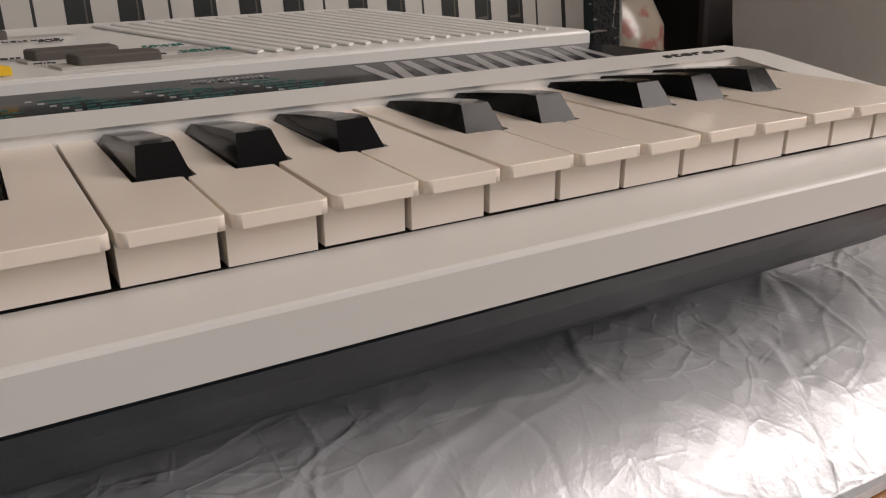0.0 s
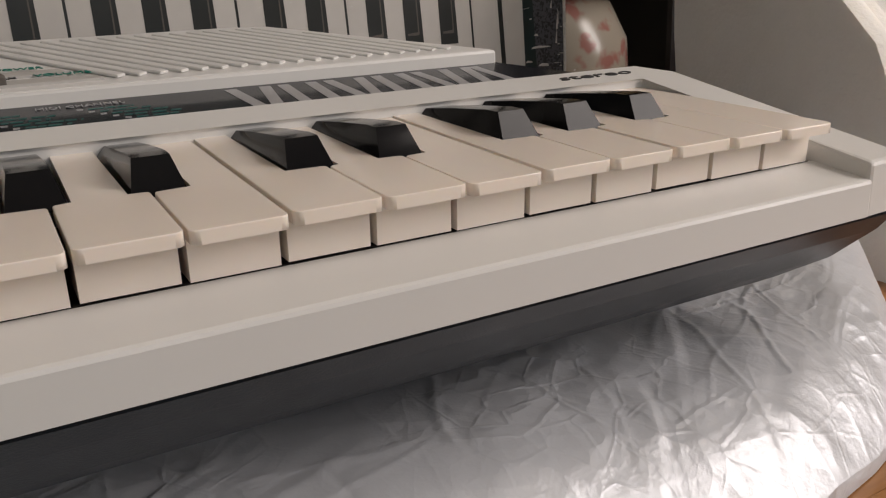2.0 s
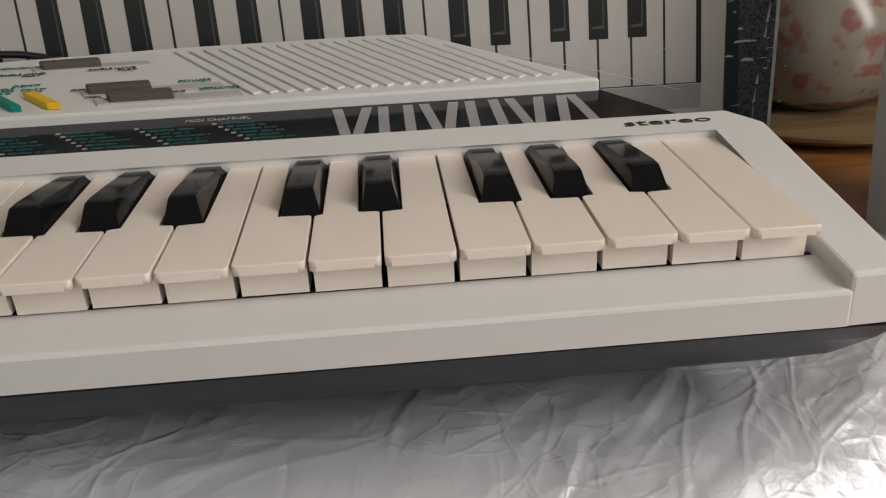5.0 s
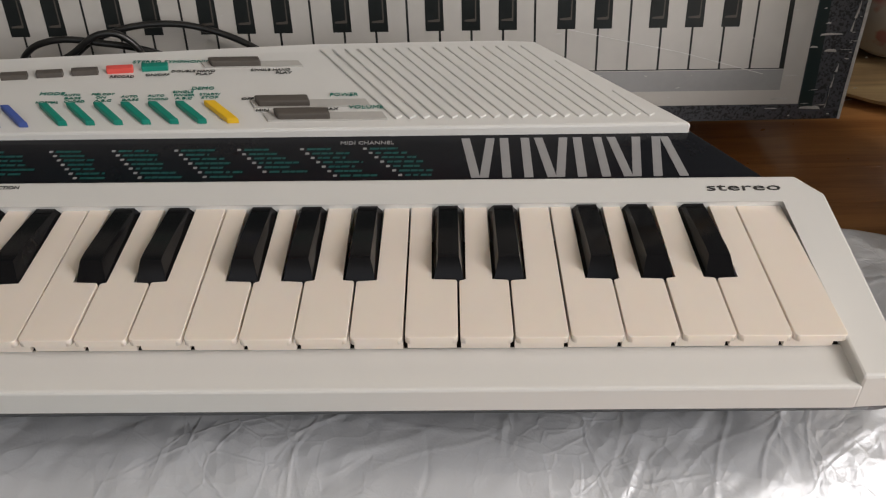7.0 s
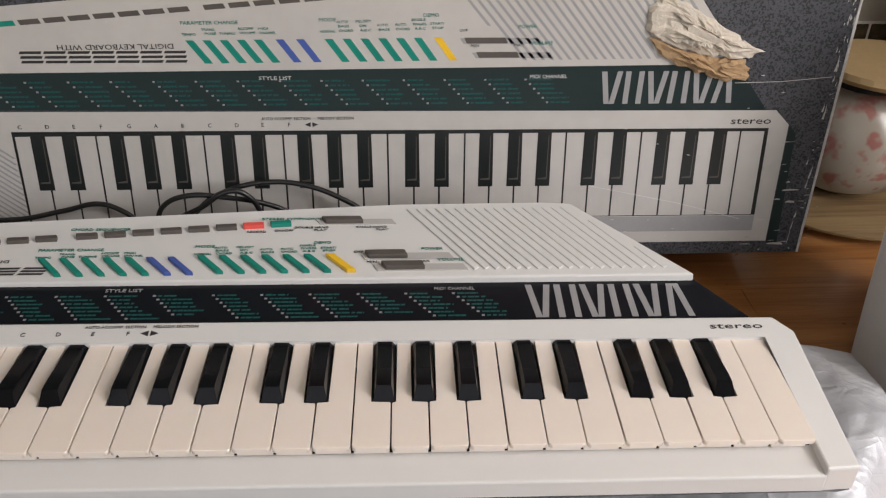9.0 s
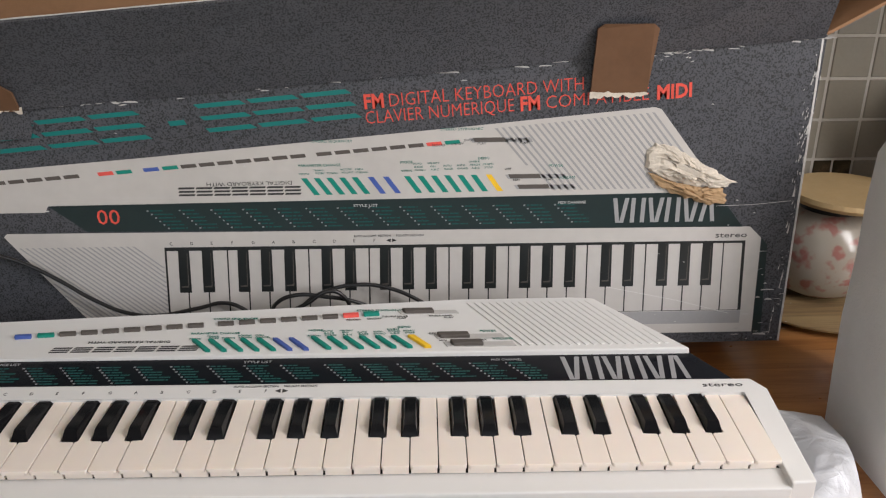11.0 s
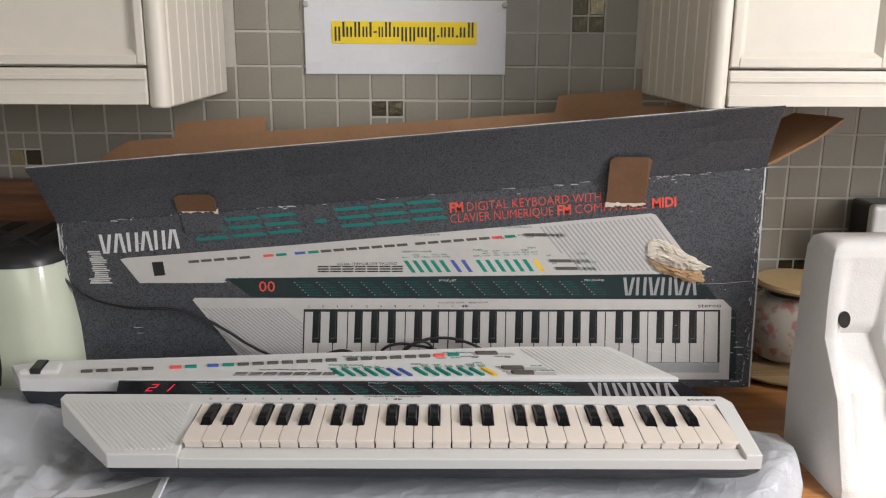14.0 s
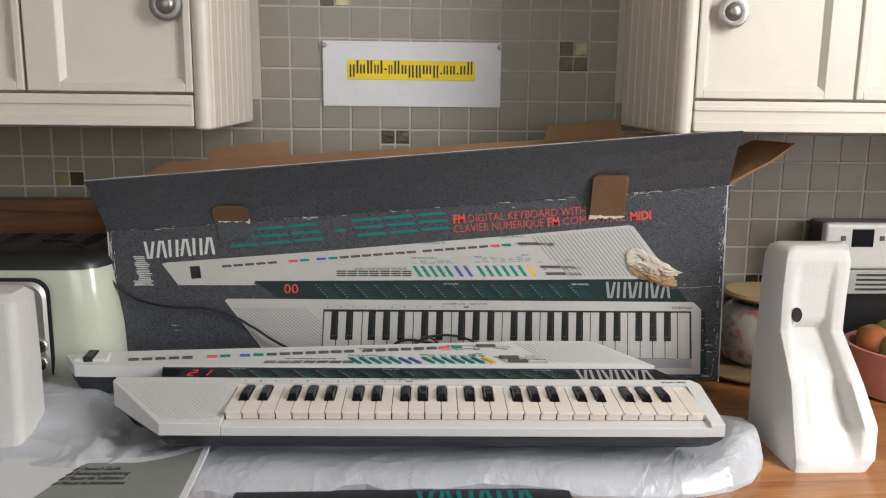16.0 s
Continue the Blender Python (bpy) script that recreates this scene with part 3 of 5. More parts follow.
for c in range(15):
    u0 = -0.585 + 0.0288 * c + (0.006 if c > 8 else 0)
    for r in range(7 if c % 4 else 6):
        v = 0.1085 - 0.0031 * r
        u = u0 + 0.0028 * r
        dashes(u, v, rng.uniform(0.010, 0.018), 0.0012, on(z_strip), lists)
        sheet([(u - 0.0030, v), (u - 0.0013, v), (u - 0.0013, v + 0.0013), (u - 0.0030, v + 0.0013)], on(z_strip), 0.00012, nums)
tagged(part("printed_list", lists, TEAL, KEYTAR, "small teal printed list lines"), kind="stuff")
tagged(part("printed_numbering", nums, SILVER, KEYTAR), kind="stuff")
FLAT = lambda u, v, s: Matrix.Translation((u, v, s(u, v) + 0.0002)) @ Matrix.Rotation(math.atan(0.19 if s is z_panel else 0.15), 4, "X")
words("lettering", "STYLE LIST", 0.0036, FLAT(-0.3869, 0.1125, z_strip), SILVER, KEYTAR, 0.022)
words("lettering", "VOICE LIST", 0.0036, FLAT(-0.5850, 0.1125, z_strip), SILVER, KEYTAR, 0.022)
words("lettering", "MIDI CHANNEL", 0.0034, FLAT(-0.1896, 0.1120, z_strip), SILVER, KEYTAR, 0.0245)
logo_bars(-0.1345, -0.0340, 0.0882, 0.1158, 0.0, True, on(z_strip), SILVER, KEYTAR, "plain silver logo block")


# a seven-segment figure
def figure(u, v, segs, w=0.0080, h=0.0150):
    t = 0.0016
    places = {"a": (0, h - t, w, h), "d": (0, 0, w, t), "g": (0, (h - t) / 2, w, (h + t) / 2), "f": (0, h / 2, t, h), "b": (w - t, h / 2, w, h),
              "e": (0, 0, t, h / 2), "c": (w - t, 0, w, h / 2)}
    bm = bmesh.new()
    for s in segs:
        x0, y0, x1, y1 = places[s]
        sh = lambda x, y: (u + x + 0.28 * y, v + y)
        sheet([sh(x0, y0), sh(x1, y0), sh(x1, y1), sh(x0, y1)], on(z_strip), 0.0002, bm)
    part("display_digit", bm, LED, KEYTAR, "glowing red figure")


figure(-0.6370, 0.0950, "abged")
figure(-0.6190, 0.0950, "bc")

# lettering on the deck and the panel
LABELS = (("PARAMETER CHANGE", -0.4360, 0.1452, 0.040, 0.0034, INKG), ("MODE", -0.3395, 0.1470, 0.012, 0.0034, INKG),
                             ("DEMO", -0.2655, 0.1496, 0.011, 0.0034, INKG), ("POWER", -0.1970, 0.1425, 0.0135, 0.0036, INKG), ("VOLUME", -0.1870, 0.1322, 0.0165, 0.0036, INKG),
                             ("STEREO SYMPHONIC", -0.3010, 0.1738, 0.040, 0.0032, INKG), ("CHORD SEQUENCER", -0.4220, 0.1650, 0.038, 0.0032, INKG),
                             ("RECORD", -0.3090, 0.1610, 0.012, 0.0028, INK), ("ON/OFF", -0.2915, 0.1620, 0.012, 0.0028, INK), ("DOUBLE HAND", -0.2790, 0.1650, 0.022, 0.0026, INK),
                             ("PLAY", -0.2660, 0.1622, 0.008, 0.0026, INK), ("SINGLE HAND", -0.2390, 0.1650, 0.020, 0.0026, INK), ("PLAY", -0.2260, 0.1622, 0.008, 0.0026, INK),
                             ("OFF", -0.2395, 0.1405, 0.006, 0.0026, INK), ("MIN", -0.2310, 0.1310, 0.006, 0.0026, INK), ("MAX", -0.1990, 0.1312, 0.007, 0.0026, INK),
                             ("TEMPO", -0.4360, 0.1385, 0.010, 0.0024, INKG), ("TRANS-", -0.4220, 0.1415, 0.010, 0.0024, INKG), ("POSE", -0.4200, 0.1390, 0.008, 0.0024, INKG),
                             ("TUNING", -0.4095, 0.1390, 0.011, 0.0024, INKG), ("ACCOMP", -0.3965, 0.1420, 0.011, 0.0024, INKG), ("VOLUME", -0.3955, 0.1394, 0.011, 0.0024, INKG),
                             ("MIDI", -0.3825, 0.1420, 0.007, 0.0024, INKG), ("CHANNEL", -0.3820, 0.1394, 0.012, 0.0024, INKG), ("NORMAL", -0.3390, 0.1402, 0.011, 0.0024, INKG),
                             ("AUTO", -0.3270, 0.1460, 0.008, 0.0024, INKG), ("BASS", -0.3262, 0.1433, 0.008, 0.0024, INKG), ("CHORD", -0.3255, 0.1406, 0.010, 0.0024, INKG),
                             ("MELODY", -0.3135, 0.1463, 0.011, 0.0024, INKG), ("ON", -0.3110, 0.1436, 0.005, 0.0024, INKG), ("A.B.C", -0.3105, 0.1409, 0.008, 0.0024, INKG),
                             ("AUTO", -0.2985, 0.1440, 0.008, 0.0024, INKG), ("BASS", -0.2975, 0.1412, 0.008, 0.0024, INKG), ("AUTO", -0.2855, 0.1443, 0.008, 0.0024, INKG),
                             ("CHORD", -0.2850, 0.1415, 0.010, 0.0024, INKG), ("SINGLE", -0.2740, 0.1472, 0.010, 0.0024, INKG), ("FINGER", -0.2730, 0.1445, 0.010, 0.0024, INKG),
                             ("A.B.C", -0.2715, 0.1418, 0.008, 0.0024, INKG), ("START/", -0.2605, 0.1448, 0.010, 0.0024, INKG), ("STOP", -0.2590, 0.1421, 0.008, 0.0024, INKG))
for text, u, v, w, s, mt in LABELS:
    words("lettering", text, s, FLAT(u, v, z_deck), mt, KEYTAR, w)
words("lettering", "stereo", 0.0060, FLAT(-0.0310, 0.0738, z_panel), INK, KEYTAR, 0.031)
words("lettering", "AUTO ACCOMP. SECTION", 0.0028, FLAT(-0.3880, 0.0788, z_panel), INK, KEYTAR, 0.034)
words("lettering", "MELODY SECTION", 0.0028, FLAT(-0.3500, 0.0788, z_panel), INK, KEYTAR, 0.025)
for k, ch in enumerate("CDEFGABCDEF"):
    words("lettering", ch, 0.0040, FLAT(-0.5585 + PITCH * k - 0.0005, 0.0735, z_panel), INK, KEYTAR)
for s in (-1, 1):
    part("arrow_mark", sheet([(-0.3512 + s * 0.0006, 0.0730), (-0.3512 + s * 0.0050, 0.0750), (-0.3512 + s * 0.0006, 0.0770)], on(z_panel), 0.00015), INK, KEYTAR)
# model name in striped slanted blocks, and the upside-down line beside it
name_bm = bmesh.new()
for k in range(7):
    u = -0.545 + 0.0172 * k
    for r in range(3):
        v = 0.1240 + 0.0026 * r
        sheet([(u + 0.001 * r, v), (u + 0.0148 + 0.001 * r, v), (u + 0.0158 + 0.001 * r, v + 0.0015), (u + 0.0010 + 0.001 * r, v + 0.0015)], on(z_deck), 0.00015, name_bm)
part("model_stripes", name_bm, INK, KEYTAR)
words("lettering", "DIGITAL KEYBOARD WITH", 0.0036, FLAT(-0.4500, 0.1372, z_deck) @ Matrix.Rotation(math.pi, 4, "Z"), INK, KEYTAR, 0.066)

# ---- cardboard box ----
BOX = thing("cardboard_box", "open black speckled cardboard carton with a printed keyboard picture, worn edges", "box")
YF, YR = 0.252, 0.392
ZB = 0.937


def z_fold(x):
    return 1.1624 + (x + 0.769) / 0.877 * 0.0711


def face(y):
    return lambda a, b, h: (a, y - h, b)


T = 0.004
XL, XR = -0.769, 0.110
part("front_panel", sheet([(XL, ZB), (XR + 0.008, ZB), (XR, z_fold(XR)), (XL, z_fold(XL))], face(YF + T), T), CARD, BOX)
part("back_panel", sheet([(XL, ZB), (XR + 0.008, ZB), (XR, z_fold(XR)), (XL, z_fold(XL))], face(YR + T), T), BROWN, BOX)
side = lambda x: (lambda a, b, h: (x + h, a, b))
part("side_panel", sheet([(YF + T, ZB), (YR, ZB), (YR, z_fold(XR)), (YF + T, z_fold(XR))], side(XR + 0.001), T), CARD, BOX)
part("side_panel", sheet([(YF + T, ZB), (YR, ZB), (YR, z_fold(XL)), (YF + T, z_fold(XL))], side(XL), T), CARD, BOX)
part("bottom_panel", box(XL + T, XR, YF + T, YR, ZB, ZB + T), BROWN, BOX)
# front flap, leaning out, with a brown inside
FL = [(-0.769, YF, z_fold(XL)), (XR, YF, z_fold(XR)), (0.1065, 0.207, 1.3135), (-0.779, 0.207, 1.2370)]


def bent_plate(rows, thick, material, parent, name, label=""):
    """A grid of points given a thickness along its normals."""
    bm = bmesh.new()
    grid = [[bm.verts.new(p) for p in r] for r in rows]
    for r0, r1 in zip(grid, grid[1:]):
        for i in range(len(r0) - 1):
            bm.faces.new((r0[i], r0[i + 1], r1[i + 1], r1[i]))
    bm.normal_update()
    bmesh.ops.solidify(bm, geom=list(bm.faces), thickness=thick)
    return part(name, bm, material, parent, label, smooth=False)


def mix(a, b, t):
    return tuple(p + (q - p) * t for p, q in zip(a, b))


rows = []
for j in range(5):
    t = j / 4
    a, b = mix(FL[0], FL[3], t), mix(FL[1], FL[2], t)
    rows.append([tuple(c + (0, 0.0025 * noise.noise((i * 0.7, j, 3)) + 0.004 * math.sin(math.pi * t), 0.0015 * t * noise.noise((i * 1.3, 5, 1)))[n] for n, c in enumerate(mix(a, b, i / 24)))
                 for i in range(25)])
flap = bent_plate(rows, -0.0032, CARD, BOX, "front_flap")
# rear flap standing up with its brown inside showing, two tabs on it
RT = lambda x: 1.2435 + (x + 0.759) * (1.2985 - 1.2435) / 0.803
rows = [[(x, YR - 0.004 + 0.010 * t, z_fold(x) + (RT(x) - z_fold(x)) * t - (0.02 if t and abs(x - xs[0]) < 0.01 else 0)) for x in xs]
        for xs in [[XL + 0.004 + (0.045 - XL) * i / 20 for i in range(21)]] for t in (0.0, 0.5, 1.0)]
bent_plate(rows, 0.003, BROWN, BOX, "rear_flap")
for x0, x1, z0, z1, lift in ((-0.664, -0.534, 1.248, 1.279, 0.010), (-0.133, -0.008, 1.284, 1.319, 0.012)):
    rows = [[(x0 + (x1 - x0) * i / 6 + (0.006 * t if i == 0 else -0.003 * t if i == 6 else 0), 0.401 + 0.006 * t,
              z0 + (z1 - z0) * t * (0.70 + 0.30 * i / 6)) for i in range(7)] for t in (0, 0.6, 1)]
    bent_plate(rows, 0.003, BROWN, BOX, "tab")
# end flap swung out
rows = [[mix((0.114, YF + 0.004, 1.236), (0.128, YR - 0.03, 1.262), t), mix((0.172, 0.256, 1.268), (0.178, 0.34, 1.292), t), mix((0.207, 0.262, 1.292), (0.200, 0.30, 1.292), t)]
        for t in (0, 0.5, 1)]
bent_plate(rows, 0.003, BROWN, BOX, "end_flap")
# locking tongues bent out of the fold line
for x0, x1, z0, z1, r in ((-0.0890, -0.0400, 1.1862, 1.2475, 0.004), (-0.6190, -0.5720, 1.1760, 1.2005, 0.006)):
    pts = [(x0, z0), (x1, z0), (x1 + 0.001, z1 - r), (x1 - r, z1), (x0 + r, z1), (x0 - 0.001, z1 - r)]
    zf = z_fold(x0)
    # brown card again, darkened so its colour carries the tongues' shade
    part("locking_tongue", sheet(pts, lambda a, b, h: (a, YF - 0.0012 - max(b - zf, 0) * 0.62 - h, b), 0.003), mat("shaded_brown_card", (0.15, 0.075, 0.035), 0.75, var=0.12, scale=18), BOX)


# everything printed on the front lies in its plane, in thin layers
def printed(name, poly, level, material, label=""):
    return part(name, sheet(poly, face(YF - 0.00015 * level), 0.00015), material, BOX, label)


P_DECK = [(-0.6967, 1.1148), (-0.690, 1.1165), (-0.480, 1.1330), (-0.2, 1.1575), (-0.030, 1.1735), (-0.024, 1.1715), (0.0385, 1.0945), (-0.5665, 1.0895), (-0.5700, 1.0838), (-0.6752, 1.0838)]
printed("printed_deck", P_DECK, 1, PWHITE)
printed("printed_strip", [(-0.5665, 1.0900), (0.0360, 1.0940), (0.0640, 1.0595), (-0.5360, 1.0650)], 1, PDARK)
P_PANEL = [(-0.6104, 1.0610), (-0.6070, 1.0640), (0.0715, 1.0595), (0.0835, 1.0480), (0.0890, 0.9480), (-0.5290, 0.9520), (-0.554, 0.9819)]
printed("printed_panel", P_PANEL, 1, PWHITE)
printed("printed_shadow", [(0.0842, 1.0475), (0.0905, 1.0410), (0.0985, 0.9440), (0.0896, 0.9470)], 1, PDARK)
printed("printed_key_slip", [(-0.4745, 0.9752), (0.0745, 0.9716), (0.0752, 0.9580), (-0.4745, 0.9620)], 2, PGREY)
printed("printed_key_well", [(-0.4700, 1.0484), (0.0690, 1.0455), (0.0745, 0.9722), (-0.4745, 0.9758)], 2, PBLACK)


def pk(x, v):
    """Print coordinates of the key field: x from 0 to 29 keys, v from 0 at the front to 1 at the back."""
    xb, xf = -0.4690 + 0.01848 * x, -0.4735 + 0.01881 * x
    zb, zf = 1.0448 - 0.0017 * x / 29, 0.9768 - 0.0040 * x / 29
    return (xf + (xb - xf) * v, zf + (zb - zf) * v)


for k in range(29):
    part("printed_white_key", sheet([pk(k + 0.035, 0), pk(k + 0.965, 0), pk(k + 0.965, 1), pk(k + 0.035, 1)], face(YF - 0.00045), 0.00012), PWHITE, BOX)
for k in range(1, 29):
    if k % 7 not in (0, 3):
        c = k + {1: -0.06, 2: 0.09, 4: -0.175, 5: -0.04, 6: 0.11}[k % 7] + (k - 14) * 0.006
        key = part("printed_black_key", sheet([pk(c - 0.29, 0.38), pk(c + 0.29, 0.38), pk(c + 0.27, 1.02), pk(c - 0.27, 1.02)], face(YF - 0.0006), 0.00012), PBLACK, BOX)
        part("printed_gloss", sheet([pk(c - 0.20, 0.46), pk(c + 0.15, 0.46), pk(c + 0.17, 0.475), pk(c + 0.18, 0.97), pk(c + 0.15, 0.97), pk(c + 0.13, 0.485), pk(c - 0.20, 0.475)],
                                    face(YF - 0.00075), 0.00008), GREYBTN, key)
ribs = bmesh.new()
for k in range(24):
    x = -0.535 + 0.0056 * k
    ends = clip([(-0.545, 0.968), (-0.474, 0.968), (-0.474, 1.050), (-0.600, 1.050)], (x, 0.968), Vector((-0.07, 0.062)).normalized())
    if ends:
        d = Vector((-0.07, 0.062)).normalized()
        p, q = Vector((x, 0.968)) + d * ends[0], Vector((x, 0.968)) + d * ends[1]
        sheet([(p.x, p.y), (p.x + 0.0022, p.y), (q.x + 0.0022, q.y), (q.x, q.y)], face(YF - 0.0003), 0.00012, ribs)
tagged(part("printed_ribbing", ribs, PGREY, BOX), kind="stuff")
ribs = bmesh.new()
for k in range(26):
    x = -0.128 + 0.0062 * k
    d = Vector((-0.052, 0.062)).normalized()
    ends = clip([(-0.120, 1.0980), (0.0290, 1.0990), (-0.0310, 1.1690), (-0.1730, 1.1560)], (x, 1.0980), d)
    if ends:
        p, q = Vector((x, 1.0980)) + d * ends[0], Vector((x, 1.0980)) + d * ends[1]
        sheet([(p.x, p.y), (p.x + 0.0024, p.y), (q.x + 0.0024, q.y), (q.x, q.y)], face(YF - 0.0003), 0.00012, ribs)
tagged(part("printed_ribbing", ribs, PGREY, BOX), kind="stuff")
for k in range(14):
    x = -0.3312 + 0.01120 * k if k < 5 else -0.2722 + 0.0135 * (k - 5) if k < 7 else -0.2398 + 0.0119 * (k - 7) + (0.0016 if k == 13 else 0)
    m = BLUE if k in (5, 6) else YELLOW if k == 13 else GREEN
    z = 1.0968 + 0.00010 * k
    part("printed_button", sheet([(x, z), (x + 0.0052, z), (x - 0.0058, z + 0.0158), (x - 0.0110, z + 0.0158)], face(YF - 0.0003), 0.00012), m, BOX)
for u, m in ROW:
    x = -0.5175 + (u + 0.6227) * 0.928
    z = 1.1172 + (x + 0.5175) * 0.081
    part("printed_button", sheet([(x, z), (x + 0.0132, z + 0.0011), (x + 0.0118, z + 0.0044), (x - 0.0014, z + 0.0033)], face(YF - 0.0003), 0.00012), m, BOX)
for x, z in ((-0.1575, 1.1095), (-0.1490, 1.0995), (-0.1900, 1.1435)):
    part("printed_switch", sheet([(x, z), (x + 0.054, z), (x + 0.051, z + 0.004), (x - 0.003, z + 0.004)], face(YF - 0.0003), 0.00012), PGREY, BOX)
    part("printed_slider", sheet([(x + 0.002, z + 0.0004), (x + 0.030, z + 0.0004), (x + 0.028, z + 0.0044), (x, z + 0.0044)], face(YF - 0.0004), 0.00012), GREYBTN, BOX)
printed("printed_wheel", [(-0.6560, 1.0930), (-0.6420, 1.0940), (-0.6440, 1.1120), (-0.6580, 1.1110)], 2, PBLACK)
lists, nums = bmesh.new(), bmesh.new()
for c in range(14):
    for r in range(6):
        x, z = -0.478 + 0.0282 * c + 0.0033 * r, 1.0835 - 0.0034 * r
        dashes(x, z, rng.uniform(0.010, 0.017), 0.0012, face(YF - 0.0003), lists)
        sheet([(x - 0.0030, z), (x - 0.0014, z), (x - 0.0014, z + 0.0012), (x - 0.0030, z + 0.0012)], face(YF - 0.0003), 0.00012, nums)
tagged(part("printed_list", lists, TEAL, BOX), kind="stuff")
tagged(part("printed_numbering", nums, PGREY, BOX), kind="stuff")
logo_bars(-0.0610, 0.0370, 1.0655, 1.0895, 0.0, True, face(YF - 0.0003), PGREY, BOX)
wear = random.Random(77)
scuffs = bmesh.new()
for k in range(34):
    near_edge = k < 20
    x = wear.gauss(0.108, 0.012) if near_edge else wear.uniform(-0.10, 0.10)
    z = 0.940 + abs(wear.gauss(0, 0.045)) if near_edge else wear.uniform(0.96, 1.09)
    if x > 0.124:
        continue
    ln, hh = wear.uniform(0.0008, 0.004) * (1 if near_edge else 0.5), wear.uniform(0.0002, 0.0006)
    tilt = wear.uniform(-0.12, 0.12)
    sheet([(x - ln, z - tilt * ln), (x, z - hh), (x + ln, z + tilt * ln), (x + 0.2 * ln, z + hh)], face(YF - 0.0009), 0.00010, scuffs)
tagged(part("scuffing", scuffs, SCUFF, BOX), kind="stuff")
WALLTEXT = lambda x, z, rise, y=YF - 0.0004: Matrix.Translation((x, y, z)) @ Matrix.Rotation(-math.atan(rise), 4, "Y") @ Matrix.Rotation(math.pi / 2, 4, "X")
words("printed_word", "00", 0.0200, WALLTEXT(-0.5260, 1.0720, 0.0), PRED, BOX, 0.020)
words("printed_word", "stereo", 0.0075, WALLTEXT(0.0390, 1.0490, 0.0), INK, BOX, 0.030)
words("printed_word", "DIGITAL KEYBOARD WITH", 0.0050, WALLTEXT(-0.3500, 1.1105, 0.01) @ Matrix.Rotation(math.pi, 4, "Z"), INK, BOX, 0.075)
for text, u, v, w, size, mt in LABELS:
    words("printed_word", text, size, WALLTEXT(-0.3440 + (u + 0.436) * 0.932, 1.0978 + (v - 0.1222) * 1.10, 0.01), mt, BOX, w * 0.932)
words("printed_word", "STYLE LIST", 0.0036, WALLTEXT(-0.2970, 1.0850, 0), PALEINK, BOX, 0.022)
words("printed_word", "MIDI CHANNEL", 0.0036, WALLTEXT(-0.1110, 1.0850, 0), PALEINK, BOX, 0.026)
words("printed_word", "AUTO ACCOMP. SECTION", 0.0030, WALLTEXT(-0.2980, 1.0555, 0), INK, BOX, 0.034)
words("printed_word", "MELODY SECTION", 0.0030, WALLTEXT(-0.2590, 1.0555, 0), INK, BOX, 0.025)
for k, ch in enumerate("CDEFGABCDEF"):
    words("printed_word", ch, 0.0042, WALLTEXT(pk(k + 0.22, 1)[0], 1.0505, 0), INK, BOX)
bm = bmesh.new()
for k in range(7):
    for r_ in range(3):
        x, z = -0.4510 + 0.0156 * k, 1.0975 + 0.0032 * r_
        sheet([(x, z), (x + 0.0140, z), (x + 0.0150, z + 0.0018), (x + 0.0010, z + 0.0018)], face(YF - 0.0003), 0.00012, bm)
tagged(part("printed_model_stripes", bm, INK, BOX), kind="stuff")
for s_ in (-1, 1):
    part("printed_arrow", sheet([(-0.2635 + s_ * 0.0006, 1.0500), (-0.2635 + s_ * 0.0048, 1.0518), (-0.2635 + s_ * 0.0006, 1.0536)], face(YF - 0.0004), 0.00012), INK, BOX)
# red lines of the title
words("printed_word", "FM", 0.0175, WALLTEXT(-0.2842, 1.1745, 0.078), PRED, BOX, 0.0170, thick=0.0002, bold=0.0005)
words("printed_word", "DIGITAL KEYBOARD WITH", 0.0165, WALLTEXT(-0.2630, 1.1762, 0.078), PRED, BOX, 0.1680, bold=-0.00022)
words("printed_word", "CLAVIER NUMERIQUE", 0.0165, WALLTEXT(-0.2834, 1.1610, 0.078), PRED, BOX, 0.1290, bold=-0.00022)
words("printed_word", "FM", 0.0175, WALLTEXT(-0.1490, 1.1713, 0.078), PRED, BOX, 0.0170, thick=0.0002, bold=0.0005)
words("printed_word", "COMPATIBLE", 0.0165, WALLTEXT(-0.1270, 1.1730, 0.078), PRED, BOX, 0.0900, bold=-0.00022)
words("printed_word", "MIDI", 0.0175, WALLTEXT(-0.0300, 1.1803, 0.078), PRED, BOX, 0.0305, thick=0.0002, bold=0.0005)
# white maker's mark and teal striped model name, as plain blocks
logo_bars(-0.7215, -0.6205, 1.1222, 1.1467, 0.0013, False, face(YF - 0.0001), PALEINK, BOX)
for k in range(7):
    x = -0.598 + 0.0452 * k
    zb = 1.1385 + 0.0042 * k
    if k == 3:
        part("model_stripe", sheet([(x + 0.012, zb + 0.010), (x + 0.026, zb + 0.0112), (x + 0.024, zb + 0.0155), (x + 0.010, zb + 0.0143)], face(YF - 0.0001), 0.00015), PTEAL, BOX)
        continue
    for r, (a, b) in enumerate(((0, 0.041), (0, 0.041), (0, 0.041))):
        z = zb + 0.0105 * r
        part("model_stripe", sheet([(x + a - 0.004 * r, z), (x + b - 0.004 * r, z + 0.0034), (x + b - 0.006 - 0.004 * r, z + 0.0070), (x + a - 0.004 - 0.004 * r, z + 0.0034)],
                                   face(YF - 0.0001), 0.00015), PTEAL, BOX)


